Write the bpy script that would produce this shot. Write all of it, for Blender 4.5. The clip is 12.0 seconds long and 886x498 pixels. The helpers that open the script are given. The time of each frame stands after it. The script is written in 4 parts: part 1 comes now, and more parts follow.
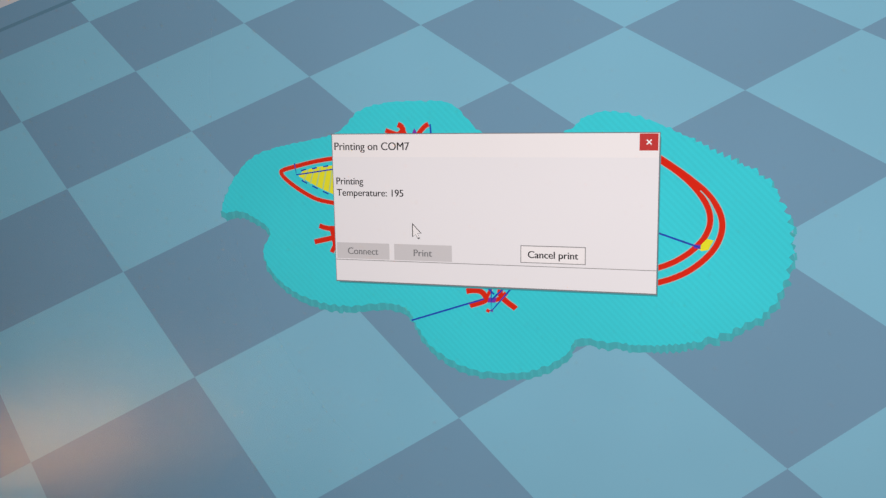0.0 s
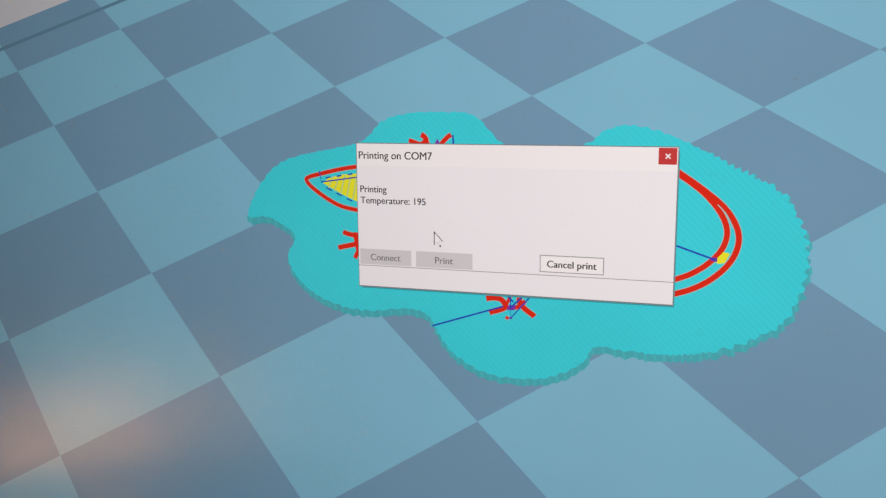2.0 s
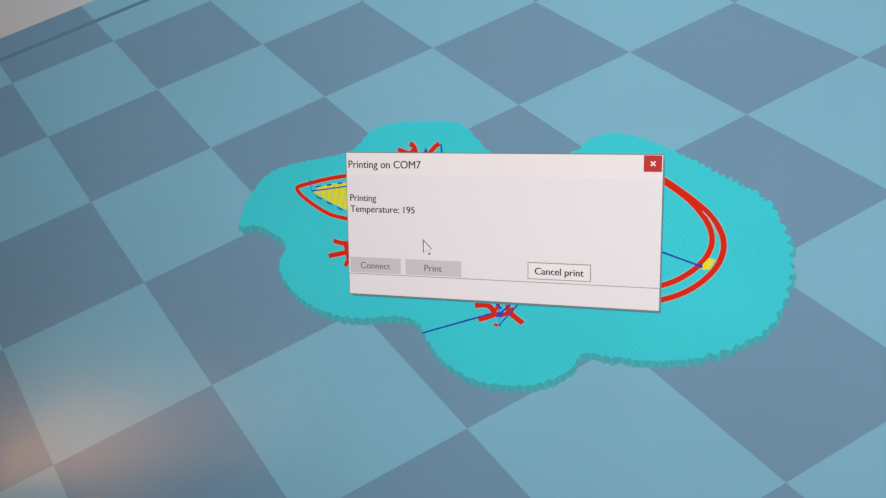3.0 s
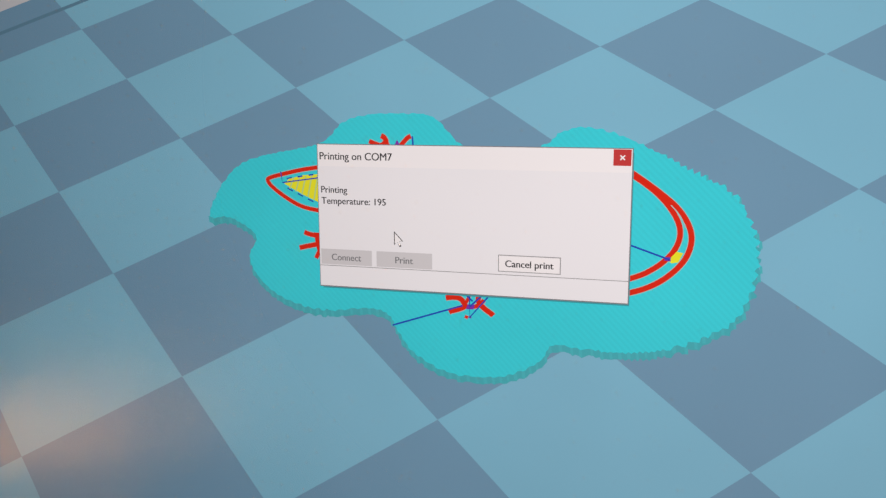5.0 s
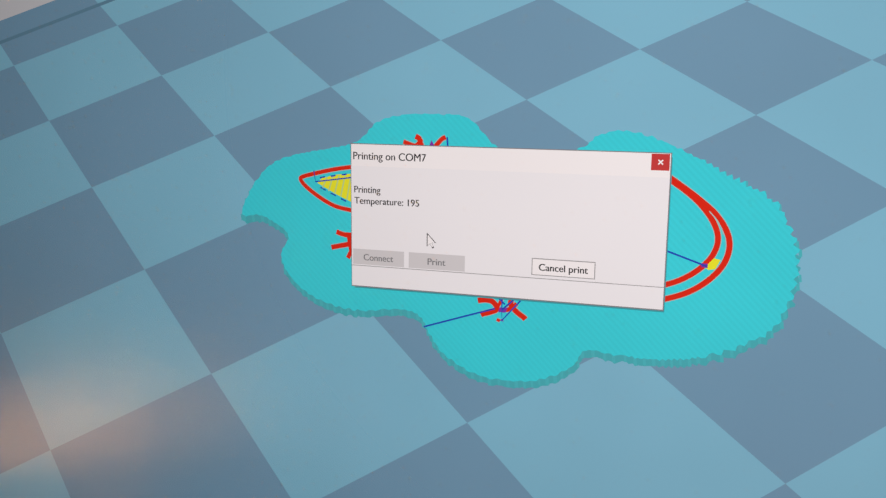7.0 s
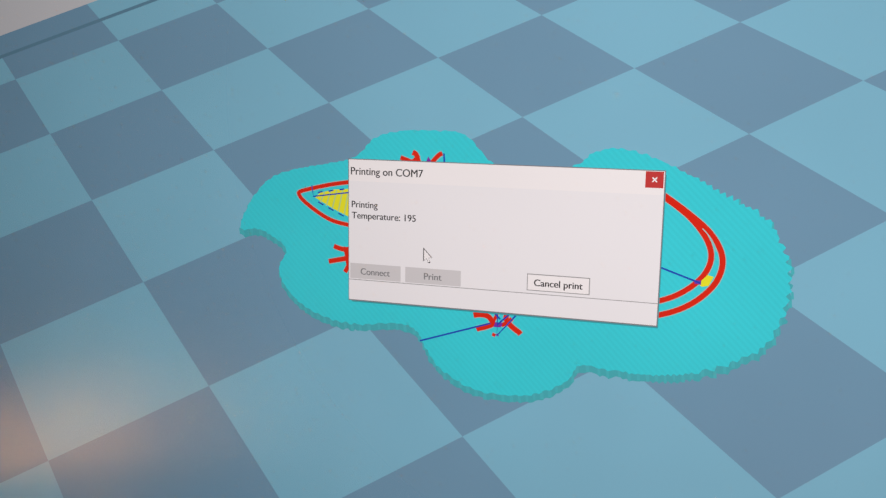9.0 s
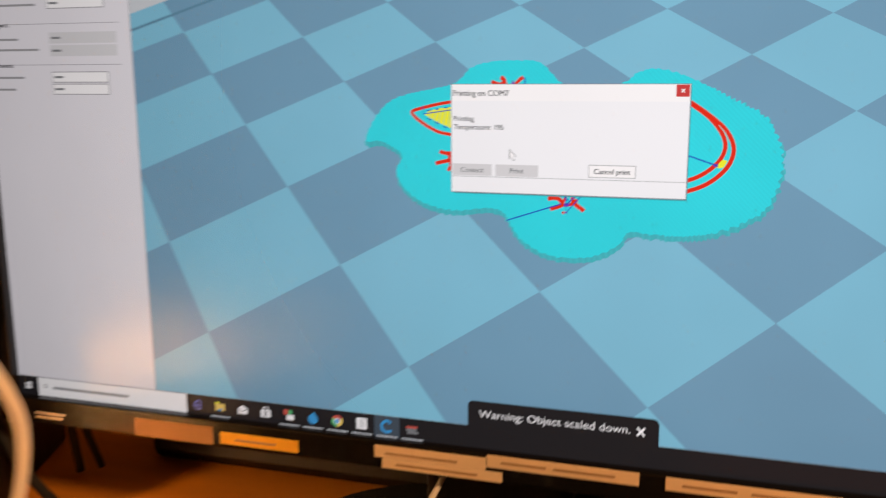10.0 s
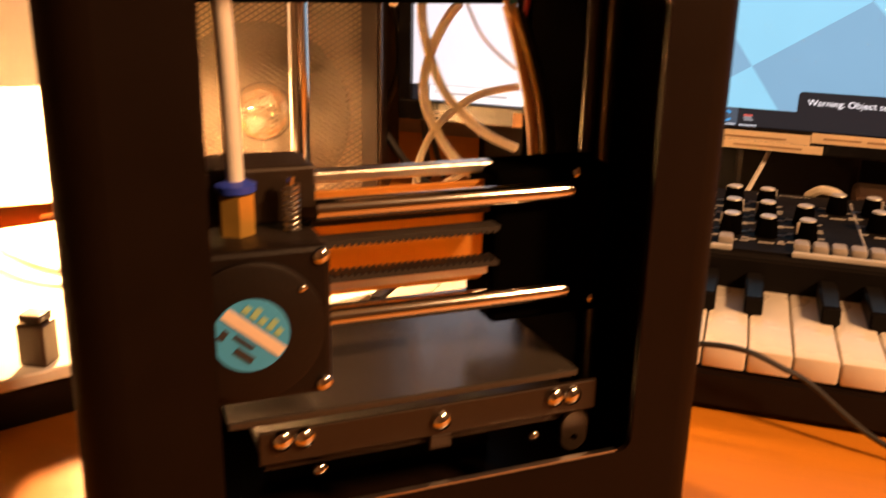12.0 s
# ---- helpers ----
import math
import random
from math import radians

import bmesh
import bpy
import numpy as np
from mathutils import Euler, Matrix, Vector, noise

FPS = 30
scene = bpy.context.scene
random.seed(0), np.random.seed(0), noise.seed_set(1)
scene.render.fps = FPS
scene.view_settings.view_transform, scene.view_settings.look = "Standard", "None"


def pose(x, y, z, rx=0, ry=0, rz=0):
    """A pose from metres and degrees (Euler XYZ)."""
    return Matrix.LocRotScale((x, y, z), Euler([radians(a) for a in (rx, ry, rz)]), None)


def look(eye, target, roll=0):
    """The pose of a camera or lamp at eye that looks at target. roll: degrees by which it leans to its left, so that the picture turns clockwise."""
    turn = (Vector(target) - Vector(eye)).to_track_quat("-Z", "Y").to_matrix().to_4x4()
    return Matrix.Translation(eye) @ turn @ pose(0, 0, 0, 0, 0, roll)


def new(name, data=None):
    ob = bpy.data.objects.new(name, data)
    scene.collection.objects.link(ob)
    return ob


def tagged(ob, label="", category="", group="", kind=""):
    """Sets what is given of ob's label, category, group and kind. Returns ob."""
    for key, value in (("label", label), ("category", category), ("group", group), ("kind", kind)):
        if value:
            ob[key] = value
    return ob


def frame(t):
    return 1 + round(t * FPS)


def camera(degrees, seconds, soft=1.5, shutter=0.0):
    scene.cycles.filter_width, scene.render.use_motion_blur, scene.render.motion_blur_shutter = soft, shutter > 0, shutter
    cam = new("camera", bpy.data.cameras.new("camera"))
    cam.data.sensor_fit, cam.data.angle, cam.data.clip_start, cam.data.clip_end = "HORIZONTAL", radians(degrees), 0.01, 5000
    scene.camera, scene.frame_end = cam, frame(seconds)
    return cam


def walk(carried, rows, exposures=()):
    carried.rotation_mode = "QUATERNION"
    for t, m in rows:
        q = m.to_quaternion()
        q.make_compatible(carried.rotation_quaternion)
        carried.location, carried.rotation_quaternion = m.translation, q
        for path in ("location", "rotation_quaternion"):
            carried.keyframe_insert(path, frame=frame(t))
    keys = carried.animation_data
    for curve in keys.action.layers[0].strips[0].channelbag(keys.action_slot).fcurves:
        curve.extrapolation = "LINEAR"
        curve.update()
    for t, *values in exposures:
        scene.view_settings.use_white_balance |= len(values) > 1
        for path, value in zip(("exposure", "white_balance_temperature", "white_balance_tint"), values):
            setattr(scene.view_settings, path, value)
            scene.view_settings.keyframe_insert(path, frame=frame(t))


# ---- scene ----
cam = camera(52.4, 12.0, soft=1.3, shutter=0.4)
PATH = [
    (0, (0.419, -0.306, 0.304), (-0.143, 1.586, -0.019), -0.9),
    (0.5, (0.42, -0.307, 0.3), (-0.146, 1.587, 0.0), -0.9),
    (1, (0.419, -0.307, 0.307), (-0.176, 1.572, -0.034), -1.2),
    (1.5, (0.415, -0.313, 0.312), (-0.182, 1.565, -0.031), -0.6),
    (2, (0.419, -0.312, 0.313), (-0.176, 1.565, -0.04), -0.4),
    (2.5, (0.423, -0.312, 0.313), (-0.183, 1.563, -0.027), -0.7),
    (3, (0.424, -0.314, 0.311), (-0.173, 1.568, -0.01), -0.6),
    (3.5, (0.425, -0.313, 0.313), (-0.172, 1.567, -0.017), -0.8),
    (5.3, (0.426, -0.314, 0.313), (-0.113, 1.579, -0.041), -0.1),
    (5.5, (0.427, -0.313, 0.314), (-0.13, 1.574, -0.045), -0.1),
    (6, (0.424, -0.313, 0.315), (-0.139, 1.573, -0.044), -0.1),
    (6.5, (0.423, -0.312, 0.314), (-0.15, 1.571, -0.036), 0.3),
    (7, (0.42, -0.313, 0.314), (-0.163, 1.567, -0.04), 0.6),
    (8.8, (0.422, -0.315, 0.317), (-0.172, 1.568, -0.028), 0.9),
    (9, (0.422, -0.315, 0.317), (-0.162, 1.568, -0.019), 0.9),
    (9.5, (0.435, -0.349, 0.327), (-0.173, 1.523, -0.032), 0.3),
    (10, (0.418, -0.441, 0.299), (-0.161, 1.434, -0.087), -0.3),
    (10.2, (0.408, -0.488, 0.304), (-0.178, 1.383, -0.088), -0.1),
    (10.5, (0.396, -0.537, 0.307), (-0.24, 1.307, -0.136), 0.4),
    (10.7, (0.384, -0.57, 0.281), (-0.266, 1.274, -0.136), 1.0),
    (11, (0.353, -0.622, 0.259), (-0.279, 1.224, -0.177), 1.1),
    (11.3, (0.338, -0.647, 0.235), (-0.311, 1.181, -0.253), 1.1),
    (11.5, (0.337, -0.661, 0.224), (-0.335, 1.146, -0.307), 0.8),
    (11.8, (0.317, -0.671, 0.213), (-0.376, 1.118, -0.353), 0.8),
    (12, (0.305, -0.68, 0.207), (-0.41, 1.086, -0.399), 1.3),
]
EXPOSURES = [(0, -0.16, 6740, 14), (9.0, -0.16, 6740, 14), (9.8, -0.05, 6550, 10), (10.5, 0.12, 6500, 10), (11.0, 0.08, 6700, 15), (11.5, 0.36, 6800, 18), (12.0, 0.60, 6700, 17)]
walk(cam, [(t, look(eye, target, roll)) for t, eye, target, roll in PATH], EXPOSURES)

# ---------------------------------------------------------------- light
DESK = 0.015      # height of the desk top
PX = 0.000311     # one screen dot
ZB = 0.10         # height of the lit display's lower edge

world = bpy.data.worlds.new("room_dusk")
scene.world = world
world.use_nodes = True
world.node_tree.nodes["Background"].inputs[0].default_value = (0.9, 0.55, 0.3, 1)
world.node_tree.nodes["Background"].inputs[1].default_value = 0.012
scene.view_settings.exposure = 0.0

LAMP = (-0.080, -0.243, 0.150)   # glowing bulb of the desk lamp
bulb_light = bpy.data.lights.new("desk_lamp_bulb", "POINT")
bulb_light.energy, bulb_light.shadow_soft_size, bulb_light.color = 13.0, 0.015, (1.0, 0.51, 0.19)
new("desk_lamp_bulb", bulb_light).location = LAMP
# unseen warm source low on the right, well below the ceiling
room_light = bpy.data.lights.new("low_side_light", "AREA")
room_light.shape, room_light.size, room_light.energy, room_light.color = "DISK", 0.20, 22.0, (1.0, 0.53, 0.23)
new("low_side_light", room_light).matrix_world = look((1.32, -0.60, 0.92), (0.3, -0.25, 0.08))


# ---------------------------------------------------------------- materials
def mat(name, color, rough=0.5, metal=0.0, vary=0.12, scale=60.0, bump=0.0, bump_scale=400.0, spec=0.5, coat=0.0, stretch=(1, 1, 1), dark=None):
    """Principled paint with stains at a coarse scale, grain at a fine one and a fine relief."""
    m = bpy.data.materials.new(name)
    m.use_nodes = True
    n, l = m.node_tree.nodes, m.node_tree.links
    b = n["Principled BSDF"]
    b.inputs["Roughness"].default_value, b.inputs["Metallic"].default_value = rough, metal
    b.inputs["Specular IOR Level"].default_value, b.inputs["Coat Weight"].default_value = spec, coat
    tc, mp = n.new("ShaderNodeTexCoord"), n.new("ShaderNodeMapping")
    mp.inputs["Scale"].default_value = stretch
    l.new(tc.outputs["Object"], mp.inputs["Vector"])
    coarse, fine = n.new("ShaderNodeTexNoise"), n.new("ShaderNodeTexNoise")
    coarse.inputs["Scale"].default_value, coarse.inputs["Detail"].default_value = scale, 4
    fine.inputs["Scale"].default_value, fine.inputs["Detail"].default_value = bump_scale, 3
    l.new(mp.outputs[0], coarse.inputs["Vector"])
    l.new(mp.outputs[0], fine.inputs["Vector"])
    mixn = n.new("ShaderNodeMix")
    mixn.data_type = "RGBA"
    lo = dark or tuple(c * (1 - 2.2 * vary) for c in color)
    hi = tuple(min(1, c * (1 + vary)) for c in color)
    mixn.inputs["A"].default_value, mixn.inputs["B"].default_value = (*lo, 1), (*hi, 1)
    add = n.new("ShaderNodeMath")
    add.operation, add.inputs[1].default_value = "MULTIPLY_ADD", 0.3
    l.new(fine.outputs["Fac"], add.inputs[0])
    sub = n.new("ShaderNodeMath")
    sub.operation, sub.inputs[1].default_value = "MULTIPLY", 0.8
    l.new(coarse.outputs["Fac"], sub.inputs[0])
    l.new(sub.outputs[0], add.inputs[2])
    l.new(add.outputs[0], mixn.inputs["Factor"])
    l.new(mixn.outputs["Result"], b.inputs["Base Color"])
    rr = n.new("ShaderNodeMapRange")
    rr.inputs["To Min"].default_value, rr.inputs["To Max"].default_value = max(0.02, rough * 0.8), min(1, rough * 1.2)
    l.new(coarse.outputs["Fac"], rr.inputs["Value"])
    l.new(rr.outputs[0], b.inputs["Roughness"])
    if bump:
        bp = n.new("ShaderNodeBump")
        bp.inputs["Strength"].default_value, bp.inputs["Distance"].default_value = bump, 0.0006
        l.new(fine.outputs["Fac"], bp.inputs["Height"])
        l.new(bp.outputs[0], b.inputs["Normal"])
    return m


SLANT_COAT = 0.2   # light let through head-on by the coat that imitates the panel's angle fall-off


def glow(name, color, strength=1.0, grain=0.05, ribs=0.0):
    """A lit part of the display: its own light, behind the panel's satin front."""
    m = bpy.data.materials.new(name)
    m.use_nodes = True
    n, l = m.node_tree.nodes, m.node_tree.links
    b = n["Principled BSDF"]
    b.inputs["Base Color"].default_value = (0.03, 0.03, 0.03, 1)
    b.inputs["Roughness"].default_value = 0.22
    b.inputs["IOR"].default_value, b.inputs["Specular IOR Level"].default_value = 1.9, 0.42
    # absorbing coat added to imitate LCD fall-off: the panel dims when seen at a slant
    b.inputs["Coat Weight"].default_value, b.inputs["Coat IOR"].default_value, b.inputs["Coat Roughness"].default_value = 1.0, 1.01, 0.3
    b.inputs["Coat Tint"].default_value = (SLANT_COAT, SLANT_COAT, SLANT_COAT, 1)
    b.inputs["Emission Strength"].default_value = strength / SLANT_COAT ** 1.06
    tc, tex = n.new("ShaderNodeTexCoord"), n.new("ShaderNodeTexNoise")
    tex.inputs["Scale"].default_value, tex.inputs["Detail"].default_value = 14, 2
    l.new(tc.outputs["Object"], tex.inputs["Vector"])
    mx = n.new("ShaderNodeMix")
    mx.data_type = "RGBA"
    mx.inputs["A"].default_value = (*[c * (1 - grain) for c in color], 1)
    mx.inputs["B"].default_value = (*[c * (1 + grain) for c in color], 1)
    l.new(tex.outputs["Fac"], mx.inputs["Factor"])
    l.new(mx.outputs["Result"], b.inputs["Emission Color"])
    if ribs:
        # fine ribs of the sliced raft, as the program draws them
        wave, amp = n.new("ShaderNodeTexWave"), n.new("ShaderNodeMapRange")
        wave.bands_direction = "DIAGONAL"
        wave.inputs["Scale"].default_value, wave.inputs["Distortion"].default_value = 260, 1.2
        wave.inputs["Detail"].default_value, wave.inputs["Detail Scale"].default_value = 1.0, 0.12
        l.new(tc.outputs["Object"], wave.inputs["Vector"])
        l.new(wave.outputs["Fac"], amp.inputs["Value"])
        amp.inputs["To Min"].default_value, amp.inputs["To Max"].default_value = (1 - ribs) * strength / SLANT_COAT ** 1.06, (1 + ribs) * strength / SLANT_COAT ** 1.06
        l.new(amp.outputs[0], b.inputs["Emission Strength"])
    return m


M_WALL = mat("wall_paint", (0.55, 0.42, 0.28), 0.85, vary=0.06, scale=6, bump=0.3, bump_scale=300)
M_CEIL = mat("ceiling_paint", (0.75, 0.72, 0.66), 0.9, vary=0.04, scale=3)
M_FLOOR = mat("floor_boards", (0.25, 0.15, 0.08), 0.5, vary=0.2, scale=5, stretch=(1, 8, 1))
M_DESK = mat("desk_wood", (0.55, 0.198, 0.015), 0.42, spec=0.22, vary=0.13, scale=16, bump=0.12, bump_scale=160, stretch=(0.35, 4, 4))
M_BEZEL = mat("bezel_gloss_black", (0.007, 0.0065, 0.0065), 0.22, spec=0.35, vary=0.1, scale=30, coat=0.15)
M_BLACK = mat("powder_coat_black", (0.0100, 0.0050, 0.0026), 0.55, spec=0.07, vary=0.15, scale=40, bump=0.12, bump_scale=1400)
M_DARK = mat("black_plastic", (0.0095, 0.0058, 0.0040), 0.42, spec=0.22, vary=0.15, scale=60, bump=0.15, bump_scale=900)
M_MATTE = mat("matt_black_paint", (0.0016, 0.0013, 0.0011), 0.9, spec=0.0, vary=0.1)
M_BLOCK = mat("black_machined_block", (0.014, 0.009, 0.006), 0.55, spec=0.25, vary=0.15, scale=60, bump=0.15, bump_scale=900)
M_CASE = mat("device_dark_brown", (0.045, 0.022, 0.013), 0.5, vary=0.12, scale=40)
M_PANEL = mat("synth_panel_black", (0.0085, 0.0068, 0.0058), 0.65, spec=0.06, vary=0.15, scale=50, bump=0.2, bump_scale=1200)
M_RUBBER = mat("cable_rubber", (0.014, 0.013, 0.012), 0.5, vary=0.2, scale=80)
M_KEY = mat("key_ivory", (0.80, 0.74, 0.64), 0.28, vary=0.03, scale=40, coat=0.2)
M_BKEY = mat("key_black", (0.008, 0.007, 0.0065), 0.35, vary=0.1, scale=60, spec=0.08)
M_CHROME = mat("chrome", (0.82, 0.80, 0.77), 0.12, 1.0, vary=0.04, scale=30)
M_STEEL = mat("brushed_steel", (0.62, 0.58, 0.53), 0.3, 1.0, vary=0.1, scale=30, bump=0.2, bump_scale=500, stretch=(1, 1, 8))
M_BRASS = mat("brass", (0.78, 0.46, 0.10), 0.32, 0.65, vary=0.12, scale=120)
M_BLUE = mat("blue_collar", (0.03, 0.06, 0.5), 0.4, vary=0.1)
M_TUBE = mat("ptfe_tube", (0.82, 0.76, 0.68), 0.4, vary=0.05, scale=40)
M_FILA = mat("white_filament", (0.88, 0.80, 0.68), 0.4, vary=0.05, scale=40)
M_WHITE = mat("white_plastic", (0.82, 0.79, 0.73), 0.45, vary=0.05, scale=30)
M_PAPER = mat("white_paper", (0.86, 0.83, 0.76), 0.8, vary=0.03, scale=20)
M_PLATE = mat("bed_plate_anodised", (0.055, 0.045, 0.036), 0.22, 0.25, vary=0.15, scale=50, bump=0.1, bump_scale=600)
M_BRACKET = mat("bracket_dark_steel", (0.034, 0.021, 0.012), 0.4, 0.4, vary=0.15, scale=60)
M_AMBER = mat("orange_lit_plate", (0.62, 0.27, 0.045), 0.45, vary=0.15, scale=60)


def see_through(m, color, share):
    """Thin plastic that lets part of the light through."""
    n, l = m.node_tree.nodes, m.node_tree.links
    back, mixed = n.new("ShaderNodeBsdfTranslucent"), n.new("ShaderNodeMixShader")
    back.inputs[0].default_value, mixed.inputs[0].default_value = (*color, 1), share
    l.new(n["Principled BSDF"].outputs[0], mixed.inputs[1])
    l.new(back.outputs[0], mixed.inputs[2])
    l.new(mixed.outputs[0], n["Material Output"].inputs[0])


see_through(M_AMBER, (0.80, 0.44, 0.09), 0.42)
see_through(M_FILA, (0.95, 0.88, 0.76), 0.45)
M_BELT = mat("belt_rubber", (0.02, 0.017, 0.014), 0.6, vary=0.1)
M_LABEL = mat("label_blue", (0.05, 0.34, 0.72), 0.45, vary=0.06, scale=100)
M_BAND = mat("label_band", (0.75, 0.62, 0.52), 0.45, vary=0.06, scale=100)
M_PRINT_G = mat("label_print_green", (0.3, 0.5, 0.3), 0.5)
M_INK = mat("ink_dark", (0.03, 0.03, 0.035), 0.6)
M_SILK = mat("silkscreen_grey", (0.55, 0.52, 0.48), 0.5)
M_KCAP = mat("knob_cap", (0.62, 0.58, 0.53), 0.35, 0.3, vary=0.08)
M_BTN = mat("button_grey", (0.34, 0.31, 0.28), 0.4, vary=0.08)
M_TAPE = mat("label_tape_cream", (0.78, 0.62, 0.43), 0.55, vary=0.06, scale=60)
M_TAPE_Y = mat("label_tape_yellow", (0.85, 0.45, 0.03), 0.5, vary=0.05, scale=60)
M_TAPE_INK = mat("tape_print", (0.35, 0.22, 0.12), 0.6)
M_BROWN = mat("reflection_brown", (0.30, 0.16, 0.07), 0.7, vary=0.12)
M_GRILLE = mat("grille_metal", (0.07, 0.055, 0.04), 0.4, 0.6, vary=0.15, scale=80)
M_CLOTH = mat("speaker_baffle", (0.23, 0.17, 0.11), 0.7, vary=0.1, scale=40)
M_CONE = mat("cone_paper", (0.055, 0.043, 0.033), 0.7, vary=0.1, scale=60)
M_COPPER = mat("copper_cap", (0.72, 0.42, 0.22), 0.25, 1.0, vary=0.08)
M_RED = mat("red_plastic", (0.6, 0.03, 0.02), 0.4)
M_GREEN = mat("green_wire", (0.03, 0.25, 0.08), 0.5)
M_YELLOW = mat("yellow_wire", (0.75, 0.42, 0.05), 0.5)
M_TANWIRE = mat("tan_wire", (0.62, 0.30, 0.10), 0.5, vary=0.1, scale=80)
M_ORANGE = mat("orange_card", (0.85, 0.38, 0.05), 0.6, vary=0.06)
M_LETTER = mat("badge_bronze", (0.060, 0.026, 0.014), 0.5, 0.2, vary=0.1)

M_GLOW = mat("lit_bulb", (0.9, 0.8, 0.6), 0.5)
M_GLOW.node_tree.nodes["Principled BSDF"].inputs["Emission Color"].default_value = (1.0, 0.62, 0.28, 1)
M_GLOW.node_tree.nodes["Principled BSDF"].inputs["Emission Strength"].default_value = 140

M_GLASS = bpy.data.materials.new("clear_glass")
M_GLASS.use_nodes = True
_g = M_GLASS.node_tree.nodes["Principled BSDF"]
_g.inputs["Transmission Weight"].default_value, _g.inputs["Roughness"].default_value, _g.inputs["IOR"].default_value = 1.0, 0.0, 1.42
_g.inputs["Base Color"].default_value = (1, 0.98, 0.95, 1)

S_WHITE = glow("lit_white", (0.84, 0.80, 0.81))
S_BODY = glow("lit_dialog_body", (0.80, 0.775, 0.80), grain=0.03)
S_SIDE = glow("lit_sidebar", (0.70, 0.66, 0.70))
S_SKY = glow("lit_backdrop", (0.52, 0.53, 0.56))
S_LIGHT = glow("lit_tile_light", (0.190, 0.44, 0.580), grain=0.08)
S_DIM = glow("lit_tile_dark", (0.148, 0.290, 0.412), grain=0.08)
S_EDGE = glow("lit_bed_edge", (0.10, 0.22, 0.31))
S_CYAN = glow("lit_cyan", (0.028, 0.58, 0.655), grain=0.10, ribs=0.025)
S_TEAL = glow("lit_teal_side", (0.05, 0.38, 0.43))
S_MIDTEAL = glow("lit_teal_strand", (0.055, 0.42, 0.47))
S_RED = glow("lit_red", (0.66, 0.022, 0.010))
S_FRINGE = glow("lit_fringe", (0.30, 0.50, 0.48))
S_PURPLE = glow("lit_violet", (0.20, 0.03, 0.35))
S_SHADE = glow("lit_drop_shadow", (0.035, 0.30, 0.35))
S_CLOSE = glow("lit_close_red", (0.52, 0.045, 0.045))
S_YEL = glow("lit_yellow", (0.75, 0.72, 0.03))
S_BLUE = glow("lit_blue", (0.015, 0.055, 0.42))
S_GREY = glow("lit_button", (0.59, 0.565, 0.58))
S_LINE = glow("lit_line", (0.30, 0.29, 0.30))
S_TXT = glow("lit_text", (0.03, 0.03, 0.035))
S_TXT2 = glow("lit_text_grey", (0.20, 0.20, 0.21))
S_BAR = glow("lit_taskbar", (0.014, 0.013, 0.015))
S_ACT = glow("lit_taskbar_active", (0.05, 0.065, 0.085))
S_LEAFGAP = glow("lit_leaf_gap", (0.45, 0.62, 0.25))
S_IBLUE = glow("lit_icon_blue", (0.04, 0.26, 0.55))
S_IYEL = glow("lit_icon_yellow", (0.70, 0.48, 0.12))
S_IRED = glow("lit_icon_red", (0.5, 0.08, 0.06))
S_IGRN = glow("lit_icon_green", (0.08, 0.4, 0.15))
S_IPUR = glow("lit_icon_indigo", (0.10, 0.12, 0.40))


# ---------------------------------------------------------------- mesh tools
def part(name, bm, material, parent=None, label="", smooth=False):
    me = bpy.data.meshes.new(name)
    bmesh.ops.recalc_face_normals(bm, faces=bm.faces)
    bm.to_mesh(me)
    bm.free()
    for m in (material if isinstance(material, (list, tuple)) else [material]):
        me.materials.append(m)
    if smooth:
        for p in me.polygons:
            p.use_smooth = True
        me.set_sharp_from_angle(angle=radians(40))
    ob = new(name, me)
    if parent:
        ob.parent = parent
    if label:
        ob["label"] = label
    return ob


def base(name, m, label, category, group="", kind=""):
    ob = new(name)
    ob.matrix_world = m
    ob.empty_display_size = 0.02
    return tagged(ob, label, category, group, kind)


def box(bm, x0, y0, z0, x1, y1, z1, bevel=0.0, segs=2):
    made = bmesh.ops.create_cube(bm, size=1)["verts"]
    for v in made:
        v.co = Vector(((x0 + x1) / 2 + v.co.x * (x1 - x0), (y0 + y1) / 2 + v.co.y * (y1 - y0), (z0 + z1) / 2 + v.co.z * (z1 - z0)))
    if bevel:
        edges = list({e for v in made for e in v.link_edges})
        bmesh.ops.bevel(bm, geom=edges, offset=bevel, segments=segs, affect="EDGES", profile=0.5)
    return bm


def bx(*a, **k):
    return box(bmesh.new(), *a, **k)


def rod(bm, a, b, r, r2=None, n=16):
    a, b = Vector(a), Vector(b)
    m = Matrix.Translation((a + b) / 2) @ (b - a).to_track_quat("Z", "Y").to_matrix().to_4x4()
    bmesh.ops.create_cone(bm, cap_ends=True, segments=n, radius1=r, radius2=r if r2 is None else r2, depth=(b - a).length, matrix=m)
    return bm


def cyl(*a, **k):
    return rod(bmesh.new(), *a, **k)


